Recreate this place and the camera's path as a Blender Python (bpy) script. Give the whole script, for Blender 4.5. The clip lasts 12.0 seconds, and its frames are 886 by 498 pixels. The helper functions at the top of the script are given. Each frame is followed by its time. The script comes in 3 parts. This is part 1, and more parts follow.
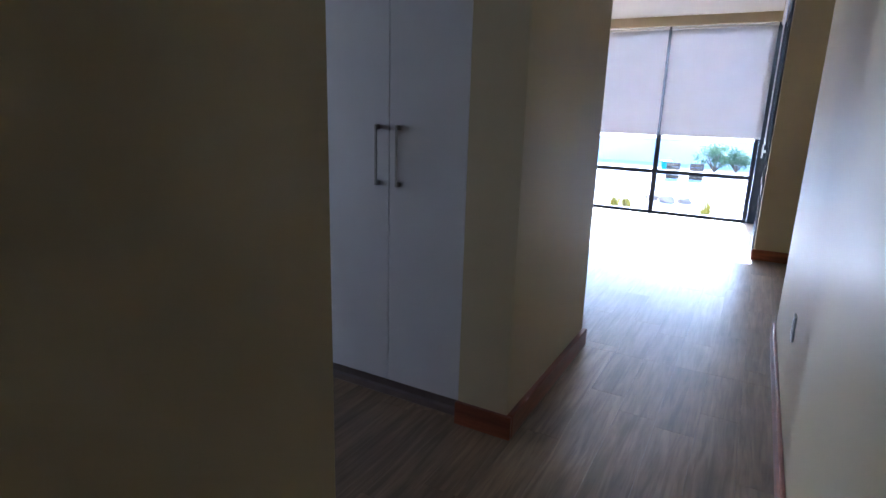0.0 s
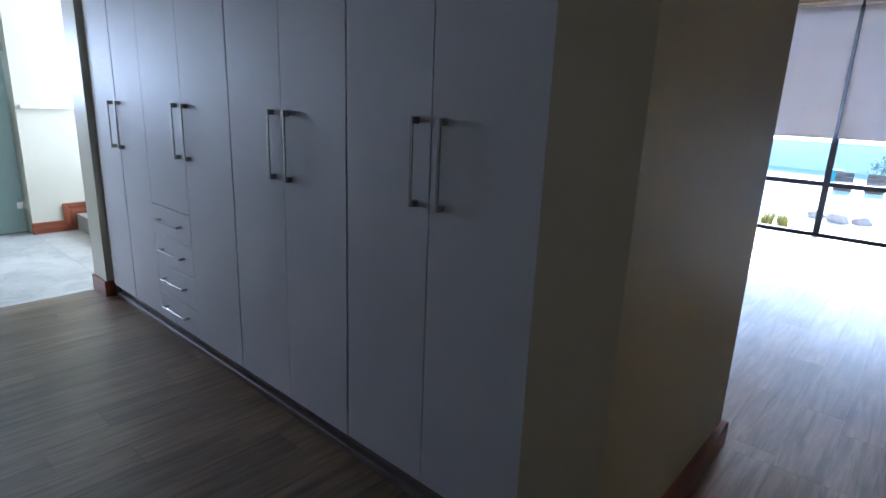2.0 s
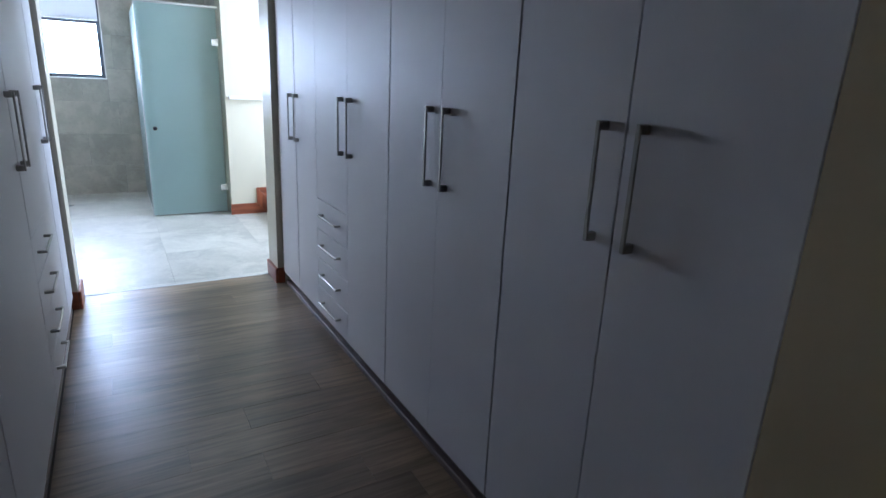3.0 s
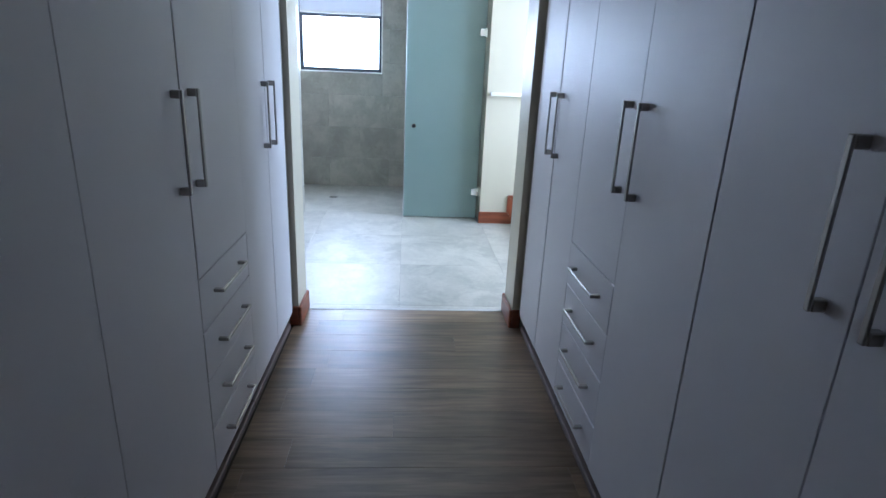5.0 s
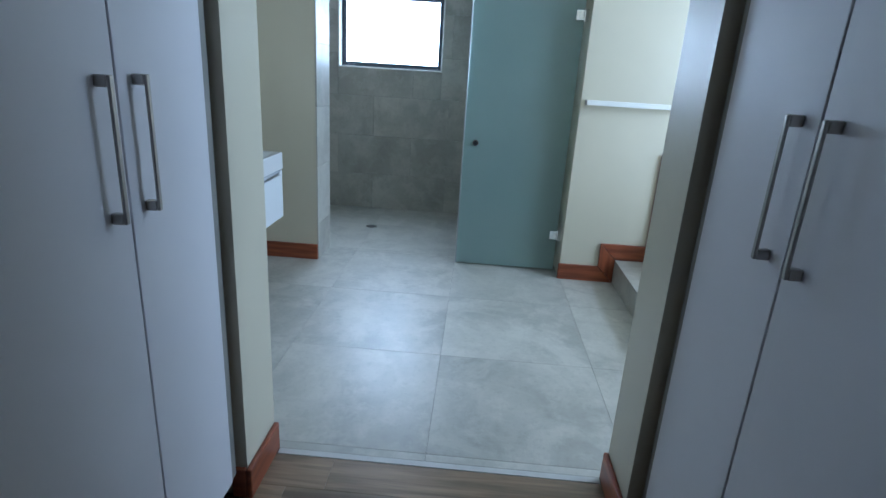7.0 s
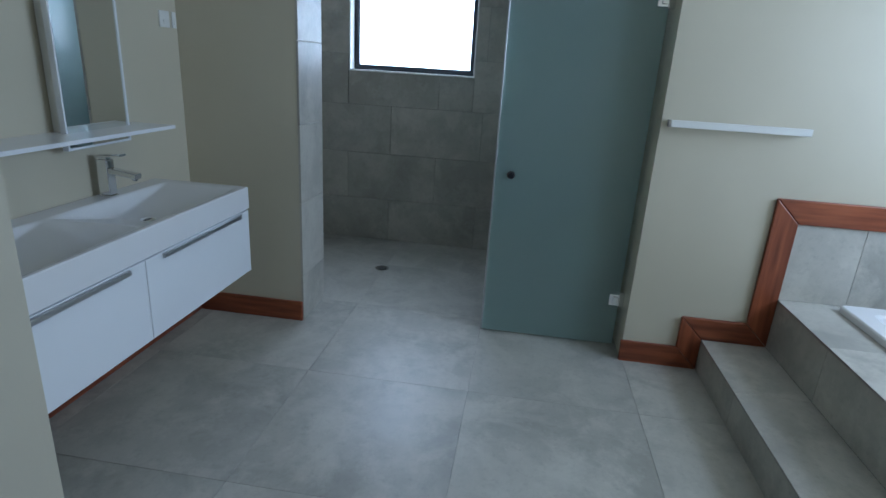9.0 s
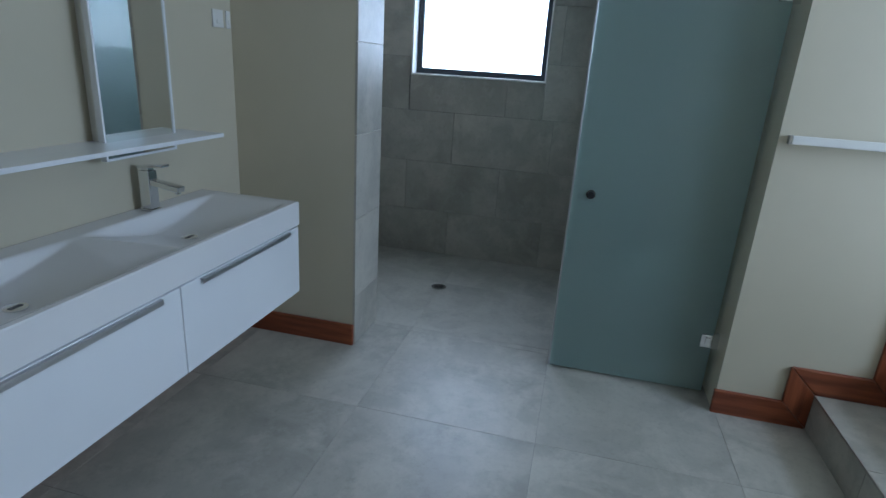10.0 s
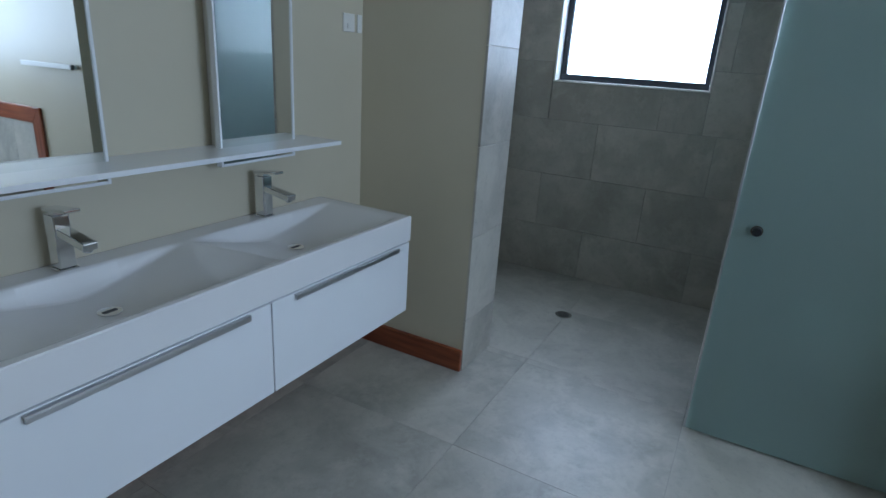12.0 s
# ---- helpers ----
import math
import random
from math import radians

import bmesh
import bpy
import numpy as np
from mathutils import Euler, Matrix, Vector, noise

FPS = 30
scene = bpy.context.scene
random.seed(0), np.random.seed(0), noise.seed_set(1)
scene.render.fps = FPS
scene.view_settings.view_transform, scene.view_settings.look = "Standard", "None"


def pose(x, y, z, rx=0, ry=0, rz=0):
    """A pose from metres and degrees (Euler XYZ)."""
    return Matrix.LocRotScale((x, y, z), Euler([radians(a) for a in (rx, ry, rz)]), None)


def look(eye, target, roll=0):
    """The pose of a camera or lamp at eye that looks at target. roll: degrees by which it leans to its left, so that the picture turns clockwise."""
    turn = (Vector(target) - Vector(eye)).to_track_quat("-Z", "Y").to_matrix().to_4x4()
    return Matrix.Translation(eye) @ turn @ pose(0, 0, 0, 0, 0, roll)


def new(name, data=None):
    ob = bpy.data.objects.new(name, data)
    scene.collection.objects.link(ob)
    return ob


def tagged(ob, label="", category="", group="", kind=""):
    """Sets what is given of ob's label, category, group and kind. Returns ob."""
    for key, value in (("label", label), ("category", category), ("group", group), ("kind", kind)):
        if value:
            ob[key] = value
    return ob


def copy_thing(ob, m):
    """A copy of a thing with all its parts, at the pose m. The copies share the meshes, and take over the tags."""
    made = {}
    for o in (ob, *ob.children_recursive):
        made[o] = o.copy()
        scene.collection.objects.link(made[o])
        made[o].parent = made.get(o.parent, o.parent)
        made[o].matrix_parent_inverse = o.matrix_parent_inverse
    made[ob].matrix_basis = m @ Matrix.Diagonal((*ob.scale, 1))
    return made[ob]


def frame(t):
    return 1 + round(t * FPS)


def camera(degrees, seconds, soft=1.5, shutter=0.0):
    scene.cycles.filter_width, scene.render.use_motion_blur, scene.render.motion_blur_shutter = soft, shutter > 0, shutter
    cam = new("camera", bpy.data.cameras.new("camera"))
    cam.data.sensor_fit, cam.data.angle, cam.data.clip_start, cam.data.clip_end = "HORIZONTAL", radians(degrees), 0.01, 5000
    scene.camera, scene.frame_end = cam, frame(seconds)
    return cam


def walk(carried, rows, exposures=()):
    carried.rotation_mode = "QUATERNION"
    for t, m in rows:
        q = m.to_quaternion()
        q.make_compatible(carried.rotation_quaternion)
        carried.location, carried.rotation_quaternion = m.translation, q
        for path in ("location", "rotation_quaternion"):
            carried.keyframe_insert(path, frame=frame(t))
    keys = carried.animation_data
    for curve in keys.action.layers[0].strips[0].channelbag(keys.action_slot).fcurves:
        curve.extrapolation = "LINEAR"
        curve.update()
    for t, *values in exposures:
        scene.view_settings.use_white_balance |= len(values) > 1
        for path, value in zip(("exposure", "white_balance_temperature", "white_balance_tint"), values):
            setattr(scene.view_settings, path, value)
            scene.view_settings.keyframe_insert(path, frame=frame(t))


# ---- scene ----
cam = camera(77.0, 12.0)
EXPOSURES = [(0, 3.0, 4860, 16), (1.5, 2.5, 4830, 14), (2.2, 2.35, 4850, 14), (3.5, 2.45, 4960, 15), (5.5, 1.95, 4820, 12), (7, 1.27, 4700, 7), (9, 0.47, 4880, 9), (12, 0.52, 4920, 10)]
PATH = [
    (0, (1.345, 0.763, 1.458), (0.407, 2.462, 0.974), 1.7),
    (0.5, (1.257, 1.035, 1.44), (0.345, 2.748, 0.958), 1.6),
    (1, (1.256, 1.274, 1.423), (0.298, 2.964, 0.948), 1.5),
    (1.5, (1.159, 1.527, 1.431), (0.077, 3.133, 0.93), 1.8),
    (2, (1.023, 1.673, 1.431), (-0.255, 3.124, 0.921), 2.3),
    (2.5, (0.867, 1.845, 1.441), (-0.605, 3.089, 0.904), 2.4),
    (3, (0.718, 1.964, 1.441), (-0.932, 2.945, 0.883), 2.7),
    (3.5, (0.575, 2.041, 1.43), (-1.216, 2.719, 0.854), 3.0),
    (3.7, (0.502, 2.088, 1.441), (-1.325, 2.653, 0.853), 2.2),
    (5.3, (-0.479, 2.271, 1.441), (-2.379, 2.368, 0.825), 3.1),
    (5.5, (-0.638, 2.274, 1.431), (-2.54, 2.347, 0.816), 3.3),
    (6, (-1.033, 2.321, 1.411), (-2.935, 2.324, 0.792), 3.4),
    (6.5, (-1.397, 2.346, 1.412), (-3.297, 2.284, 0.79), 3.5),
    (7, (-1.74, 2.345, 1.409), (-3.638, 2.251, 0.784), 3.5),
    (7.2, (-1.892, 2.346, 1.41), (-3.788, 2.234, 0.786), 3.5),
    (8.8, (-2.769, 2.416, 1.432), (-4.65, 2.156, 0.803), 3.5),
    (9, (-2.802, 2.381, 1.43), (-4.685, 2.133, 0.802), 3.5),
    (9.5, (-2.972, 2.312, 1.437), (-4.846, 1.998, 0.811), 3.6),
    (10, (-3.107, 2.262, 1.427), (-4.956, 1.83, 0.799), 3.7),
    (10.5, (-3.247, 2.253, 1.431), (-5.049, 1.661, 0.799), 3.7),
    (11, (-3.326, 2.271, 1.434), (-5.085, 1.564, 0.796), 3.7),
    (11.5, (-3.368, 2.279, 1.431), (-5.088, 1.482, 0.793), 3.7),
    (12, (-3.39, 2.258, 1.43), (-5.061, 1.363, 0.79), 3.8),
]
walk(cam, [(t, look(eye, target, roll)) for t, eye, target, roll in PATH], exposures=EXPOSURES)

# ---- light ----
world = bpy.data.worlds.new("sky")
scene.world = world
world.use_nodes = True
wn = world.node_tree
sky = wn.nodes.new("ShaderNodeTexSky")
sky.sky_type, sky.sun_disc = "NISHITA", False
sky.ozone_density, sky.dust_density = 3.5, 0.5
SUN_EL, SUN_AZ = 25.0, 356.0  # degrees above the horizon, and clockwise from +y
sky.sun_elevation, sky.sun_rotation = radians(SUN_EL), radians(SUN_AZ)
background = wn.nodes["Background"]
background.inputs["Strength"].default_value = 0.15
wn.links.new(sky.outputs[0], background.inputs["Color"])

sun_data = bpy.data.lights.new("sun", "SUN")
sun_data.energy, sun_data.angle, sun_data.color = 3.0, radians(0.5), (1.0, 0.965, 0.91)
sun = new("sun", sun_data)
sun_dir = Vector((math.sin(radians(SUN_AZ)) * math.cos(radians(SUN_EL)), math.cos(radians(SUN_AZ)) * math.cos(radians(SUN_EL)), math.sin(radians(SUN_EL))))
sun.matrix_world = look(sun_dir * 30, (0, 0, 0))


def window_lamp(name, eye, target, width, height, watts, color):
    data = bpy.data.lights.new(name, "AREA")
    data.shape, data.size, data.size_y, data.energy, data.color = "RECTANGLE", width, height, watts, color
    lamp = new(name, data)
    lamp.matrix_world = look(eye, target)
    return lamp


BATH_LAMP_Y = 5.135
window_lamp("shower_window_daylight", (-7.32, 1.48, 1.87), (0, 1.48, 1.87), 0.94, 1.0, 15, (0.93, 0.97, 1.0))
window_lamp("bath_window_daylight", (-4.55, BATH_LAMP_Y, 1.75), (-4.55, 0, 1.75), 1.5, 1.1, 30, (0.90, 0.96, 1.0))


# ---- materials ----
def shader(name, rough=0.5, metal=0.0, spec=0.5):
    m = bpy.data.materials.new(name)
    m.use_nodes = True
    b = m.node_tree.nodes["Principled BSDF"]
    b.inputs["Roughness"].default_value, b.inputs["Metallic"].default_value = rough, metal
    b.inputs["Specular IOR Level"].default_value = spec
    return m, m.node_tree, b


def node(tree, kind, **values):
    n = tree.nodes.new(kind)
    for key, value in values.items():
        n.inputs[key].default_value = value
    return n


def coords(tree, scale=(1, 1, 1), turned=(0, 0, 0), random_shift=False):
    c = tree.nodes.new("ShaderNodeNewGeometry")
    mp = node(tree, "ShaderNodeMapping", Scale=scale, Rotation=turned)
    tree.links.new(c.outputs["Position"], mp.inputs["Vector"])
    if random_shift:
        info = tree.nodes.new("ShaderNodeObjectInfo")
        sc = node(tree, "ShaderNodeMath")
        sc.operation = "MULTIPLY"
        sc.inputs[1].default_value = 37.0
        tree.links.new(info.outputs["Random"], sc.inputs[0])
        tree.links.new(sc.outputs[0], mp.inputs["Location"])
    return mp.outputs["Vector"]


def noise_of(tree, vector, scale, detail=4.0, rough=0.55):
    n = node(tree, "ShaderNodeTexNoise", Scale=scale, Detail=detail, Roughness=rough)
    tree.links.new(vector, n.inputs["Vector"])
    return n.outputs["Fac"]


def ramp(tree, fac, stops):
    r = tree.nodes.new("ShaderNodeValToRGB")
    e = r.color_ramp.elements
    while len(e) < len(stops):
        e.new(0.5)
    for item, (pos, col) in zip(e, stops):
        item.position, item.color = pos, (*col, 1)
    tree.links.new(fac, r.inputs["Fac"])
    return r.outputs["Color"]


def blend(tree, a, b, fac, mode="MIX"):
    n = tree.nodes.new("ShaderNodeMix")
    n.data_type, n.blend_type = "RGBA", mode
    for value, key in ((a, 6), (b, 7), (fac, 0)):
        if isinstance(value, (int, float, tuple)):
            n.inputs[key].default_value = value if key == 0 else (*value, 1)
        else:
            tree.links.new(value, n.inputs[key])
    return n.outputs[2]


def bump(tree, b, height, strength, distance=0.002):
    n = node(tree, "ShaderNodeBump", Strength=strength, Distance=distance)
    tree.links.new(height, n.inputs["Height"])
    tree.links.new(n.outputs["Normal"], b.inputs["Normal"])


def rough_range(tree, b, fac, low, high):
    n = node(tree, "ShaderNodeMapRange")
    n.inputs["To Min"].default_value, n.inputs["To Max"].default_value = low, high
    tree.links.new(fac, n.inputs["Value"])
    tree.links.new(n.outputs[0], b.inputs["Roughness"])


def mottled(name, dark, light, scale, rough, grain=200.0, grain_bump=0.1, metal=0.0, spec=0.5, spread=0.06):
    m, t, b = shader(name, rough, metal, spec)
    v = coords(t)
    big = noise_of(t, v, scale, 5)
    t.links.new(ramp(t, big, [(0.3, dark), (0.7, light)]), b.inputs["Base Color"])
    rough_range(t, b, noise_of(t, v, scale * 4, 4), rough - spread, rough + spread)
    if grain_bump:
        bump(t, b, noise_of(t, v, grain, 3), grain_bump, 0.001)
    return m


def wood(name, dark, light, rough, along, per_piece=0.0):
    """Streaked wood: along is the axis on which the grain runs."""
    m, t, b = shader(name, rough)
    fine = [14.0, 14.0, 14.0]
    fine["xyz".index(along)] = 1.3
    v = coords(t, tuple(fine), random_shift=True)
    grain = noise_of(t, v, 2.2, 5, 0.5)
    coarse = noise_of(t, coords(t, tuple(x * 0.16 for x in fine), random_shift=True), 3.0, 4)
    col = ramp(t, grain, [(0.30, dark), (0.52, tuple((p + q) / 2 for p, q in zip(dark, light))), (0.72, light)])
    col = blend(t, col, tuple(0.62 * c for c in dark), ramp(t, coarse, [(0.45, (0, 0, 0)), (0.75, (0.5, 0.5, 0.5))]))
    if per_piece:
        info = t.nodes.new("ShaderNodeObjectInfo")
        tone = ramp(t, info.outputs["Random"], [(0.0, (1 - per_piece,) * 3), (1.0, (1 + per_piece,) * 3)])
        col = blend(t, col, tone, 1.0, "MULTIPLY")
    t.links.new(col, b.inputs["Base Color"])
    rough_range(t, b, grain, rough - 0.02, rough + 0.03)
    bump(t, b, grain, 0.03, 0.001)
    return m


def plank_wood(name, dark, light, rough):
    """Vinyl oak: long wavering grain along y, pale pores, darker patches and a tone of its own for each plank."""
    m, t, b = shader(name, rough)
    v = coords(t, (16.0, 1.1, 16.0), random_shift=True)
    sway = noise_of(t, coords(t, (3.0, 1.6, 3.0), random_shift=True), 1.6, 3)
    grain = node(t, "ShaderNodeTexNoise", Scale=2.0, Detail=4.0, Roughness=0.55, Distortion=0.6)
    t.links.new(v, grain.inputs["Vector"])
    fine = noise_of(t, coords(t, (36.0, 2.0, 36.0), random_shift=True), 2.4, 4, 0.6)
    mid = tuple((p + q) / 2 for p, q in zip(dark, light))
    col = ramp(t, grain.outputs["Fac"], [(0.33, dark), (0.5, mid), (0.68, light)])
    col = blend(t, col, tuple(0.55 * c for c in dark), ramp(t, fine, [(0.52, (0, 0, 0)), (0.74, (0.4,) * 3)]))
    col = blend(t, col, ramp(t, sway, [(0.25, (0.78,) * 3), (0.75, (1.18,) * 3)]), 1.0, "MULTIPLY")
    info = t.nodes.new("ShaderNodeObjectInfo")
    col = blend(t, col, ramp(t, info.outputs["Random"], [(0.0, (0.80, 0.79, 0.78)), (0.5, (1.0, 1.0, 1.0)), (1.0, (1.16, 1.15, 1.13))]), 1.0, "MULTIPLY")
    t.links.new(col, b.inputs["Base Color"])
    rough_range(t, b, noise_of(t, coords(t, (1.0, 0.6, 1.0)), 3.5, 3), rough - 0.03, rough + 0.06)
    bump(t, b, grain.outputs["Fac"], 0.03, 0.001)
    return m


def concrete_tile(name, dark, light, rough):
    m, t, b = shader(name, rough)
    v = coords(t, random_shift=True)
    cloud = noise_of(t, v, 1.9, 7, 0.62)
    patch = noise_of(t, v, 5.5, 6, 0.7)
    swirl = node(t, "ShaderNodeTexNoise", Scale=2.6, Detail=6.0, Roughness=0.58, Distortion=0.9)
    t.links.new(v, swirl.inputs["Vector"])
    fleck = noise_of(t, v, 34, 5, 0.7)
    col = ramp(t, cloud, [(0.36, dark), (0.62, light)])
    col = blend(t, col, tuple(1.18 * c for c in light), ramp(t, patch, [(0.50, (0, 0, 0)), (0.66, (0.6,) * 3)]))
    col = blend(t, col, tuple(1.28 * c for c in light), ramp(t, swirl.outputs["Fac"], [(0.48, (0, 0, 0)), (0.60, (0.4,) * 3), (0.72, (0.15,) * 3)]))
    col = blend(t, col, tuple(0.72 * c for c in dark), ramp(t, fleck, [(0.52, (0, 0, 0)), (0.74, (0.32,) * 3)]))
    info = t.nodes.new("ShaderNodeObjectInfo")
    col = blend(t, col, ramp(t, info.outputs["Random"], [(0, (0.92,) * 3), (1, (1.06,) * 3)]), 1.0, "MULTIPLY")
    t.links.new(col, b.inputs["Base Color"])
    rough_range(t, b, patch, rough - 0.1, rough + 0.1)
    bump(t, b, noise_of(t, v, 90, 4), 0.07, 0.001)
    return m


CREAM = mottled("cream_wall_paint", (0.54, 0.495, 0.375), (0.59, 0.54, 0.415), 1.3, 0.42, 130, 0.16)
# Passage and bedroom walls: the warm bounced light is put into the paint colour.
CREAM_WARM_LIT = mottled("cream_wall_paint_warm_lit", (0.50, 0.410, 0.250), (0.55, 0.455, 0.285), 1.3, 0.55, 130, 0.16)
CEILING = mottled("white_ceiling_paint", (0.76, 0.75, 0.70), (0.80, 0.79, 0.74), 1.0, 0.8, 120, 0.12)
LAMINATE = mottled("white_laminate", (0.66, 0.64, 0.665), (0.70, 0.68, 0.705), 2.0, 0.5, 420, 0.03, spread=0.04, spec=0.4)
CARCASS = mottled("grey_edge_board", (0.20, 0.19, 0.17), (0.25, 0.235, 0.21), 6.0, 0.5)
PLINTH = mottled("brown_plinth_board", (0.13, 0.095, 0.085), (0.19, 0.14, 0.125), 5.0, 0.42)
NICKEL = mottled("brushed_nickel", (0.34, 0.325, 0.30), (0.42, 0.40, 0.375), 30.0, 0.34, 500, 0.0, metal=1.0)
CHROME = mottled("polished_chrome", (0.72, 0.73, 0.74), (0.78, 0.79, 0.80), 10.0, 0.09, 100, 0.0, metal=1.0, spread=0.03)
ALUMINIUM = shader("satin_aluminium", 0.35, 1.0)[0]
ALUMINIUM.node_tree.nodes["Principled BSDF"].inputs["Base Color"].default_value = (0.62, 0.62, 0.63, 1)
PALE_STRIP = mottled("pale_floor_strip", (0.44, 0.43, 0.40), (0.52, 0.51, 0.48), 9.0, 0.45)
DARK_ALU = mottled("charcoal_aluminium", (0.020, 0.026, 0.032), (0.030, 0.036, 0.044), 8.0, 0.38)
SKIRT_X = wood("red_meranti_x", (0.14, 0.032, 0.012), (0.35, 0.105, 0.040), 0.36, "x")
SKIRT_Y = wood("red_meranti_y", (0.14, 0.032, 0.012), (0.35, 0.105, 0.040), 0.36, "y")
SKIRT_Z = wood("red_meranti_z", (0.14, 0.032, 0.012), (0.35, 0.105, 0.040), 0.36, "z")
PLANK = plank_wood("grey_brown_vinyl_plank", (0.15, 0.102, 0.060), (0.275, 0.194, 0.122), 0.32)
SUBFLOOR = mottled("dark_screed", (0.05, 0.042, 0.035), (0.07, 0.06, 0.05), 4.0, 0.8)
FLOOR_TILE = concrete_tile("grey_concrete_floor_tile", (0.325, 0.312, 0.272), (0.455, 0.435, 0.38), 0.39)
SHOWER_TILE = concrete_tile("grey_concrete_wall_tile", (0.33, 0.31, 0.265), (0.45, 0.425, 0.37), 0.42)
GROUT = mottled("grey_grout", (0.24, 0.235, 0.215), (0.29, 0.285, 0.26), 12.0, 0.85)
CERAMIC = mottled("white_cast_basin", (0.76, 0.75, 0.75), (0.79, 0.78, 0.78), 1.5, 0.22, 300, 0.01, spread=0.03)
GLOSS_WHITE = mottled("gloss_white_board", (0.80, 0.81, 0.83), (0.83, 0.84, 0.86), 2.0, 0.18, 300, 0.02, spread=0.03)
WHITE_PLASTIC = mottled("white_plastic", (0.74, 0.73, 0.69), (0.78, 0.77, 0.73), 8.0, 0.32, 300, 0.02)
# Dark metal parts; also painted shade in the gap over the basin drawers.
DARK_HOLE = mottled("dark_metal_and_gap_shade", (0.02, 0.02, 0.022), (0.035, 0.035, 0.04), 10.0, 0.3)
RENDER_WALL = mottled("pale_garden_wall_render", (0.76, 0.74, 0.70), (0.84, 0.82, 0.78), 0.8, 0.85, 40, 0.4)
PAVING = mottled("pale_paving", (0.66, 0.64, 0.60), (0.78, 0.76, 0.72), 0.7, 0.8, 30, 0.4)
ROCK = mottled("pinkish_garden_rock", (0.30, 0.24, 0.20), (0.48, 0.40, 0.34), 3.0, 0.85, 40, 0.6)
YELLOW_LEAF = mottled("yellow_green_blade", (0.33, 0.30, 0.03), (0.55, 0.46, 0.05), 6.0, 0.5)
BARK = mottled("brown_log", (0.10, 0.065, 0.04), (0.2, 0.14, 0.09), 9.0, 0.85, 60, 0.5)
TEAL = mottled("teal_plastic", (0.02, 0.22, 0.22), (0.04, 0.30, 0.30), 4.0, 0.5)


def translucent(name, color, rough, through_part, thin=0.0):
    m, t, b = shader(name, rough)
    v = coords(t)
    t.links.new(ramp(t, noise_of(t, v, 3, 4), [(0.3, tuple(0.95 * c for c in color)), (0.7, color)]), b.inputs["Base Color"])
    tr = node(t, "ShaderNodeBsdfTranslucent", Color=(*color, 1))
    mix = node(t, "ShaderNodeMixShader", Fac=through_part)
    t.links.new(b.outputs[0], mix.inputs[1])
    t.links.new(tr.outputs[0], mix.inputs[2])
    t.links.new(mix.outputs[0], t.nodes["Material Output"].inputs["Surface"])
    return m


GREEN_LEAF = translucent("dull_green_leaf", (0.13, 0.19, 0.09), 0.55, 0.5)
BLIND = translucent("white_roller_blind_cloth", (0.66, 0.66, 0.69), 0.8, 0.15)
FROSTED, ft, fb = shader("frosted_green_glass", 0.34)
fb.inputs["Transmission Weight"].default_value = 0.72
fb.inputs["IOR"].default_value = 1.25
fb.inputs["Specular IOR Level"].default_value = 0.2
fb.inputs["Coat Weight"].default_value, fb.inputs["Coat Roughness"].default_value = 0.3, 0.03
ft.links.new(ramp(ft, noise_of(ft, coords(ft), 1.2, 3), [(0.3, (0.53, 0.66, 0.63)), (0.7, (0.58, 0.71, 0.68))]), fb.inputs["Base Color"])
CLEAR, ct, cb = shader("clear_window_glass", 0.0)
cb.inputs["Transmission Weight"].default_value = 1.0
cb.inputs["IOR"].default_value = 1.45
cb.inputs["Base Color"].default_value = (0.96, 0.98, 0.98, 1)
MIRROR, mt, mb = shader("mirror_silver", 0.015, 1.0)
mb.inputs["Base Color"].default_value = (0.86, 0.88, 0.87, 1)


# ---- building helpers ----
def add_box(bm, lo, hi, bevel=0.0, segments=1):
    size = [h - l for l, h in zip(lo, hi)]
    mid = [(h + l) / 2 for l, h in zip(lo, hi)]
    made = bmesh.ops.create_cube(bm, size=1.0, matrix=Matrix.Translation(mid) @ Matrix.Diagonal((*size, 1)))
    if bevel:
        edges = {e for vert in made["verts"] for e in vert.link_edges}
        bmesh.ops.bevel(bm, geom=list(edges), offset=bevel, segments=segments, affect="EDGES", profile=0.5)
    return bm


def box(lo, hi, bevel=0.0, segments=1):
    return add_box(bmesh.new(), lo, hi, bevel, segments)


def add_tube(bm, a, b, radius, sides=16, radius2=None):
    a, b = Vector(a), Vector(b)
    m = Matrix.Translation((a + b) / 2) @ (b - a).to_track_quat("Z", "Y").to_matrix().to_4x4()
    bmesh.ops.create_cone(bm, cap_ends=True, segments=sides, radius1=radius, radius2=radius if radius2 is None else radius2, depth=(b - a).length, matrix=m)
    return bm


def mesh_of(name, bm, material, smooth=False):
    me = bpy.data.meshes.new(name)
    bm.to_mesh(me)
    bm.free()
    me.materials.append(material)
    if smooth:
        for p in me.polygons:
            p.use_smooth = True
    return me


def part(name, bm, material, parent, label="", smooth=False):
    ob = new(name, mesh_of(name, bm, material, smooth))
    ob.parent = parent
    return tagged(ob, label)


def thing(name, m, label, category, group=""):
    ob = new(name)
    ob.empty_display_size = 0.1
    ob.matrix_basis = m
    return tagged(ob, label, category, group)


def solid(name, bm, material, label, category, kind="", smooth=False):
    return tagged(new(name, mesh_of(name, bm, material, smooth)), label, category, kind=kind)


def structure(name, boxes, material, label, category="wall"):
    made = [solid(name, box(lo, hi), material, label, category, "structure") for lo, hi in boxes]
    return made[0]


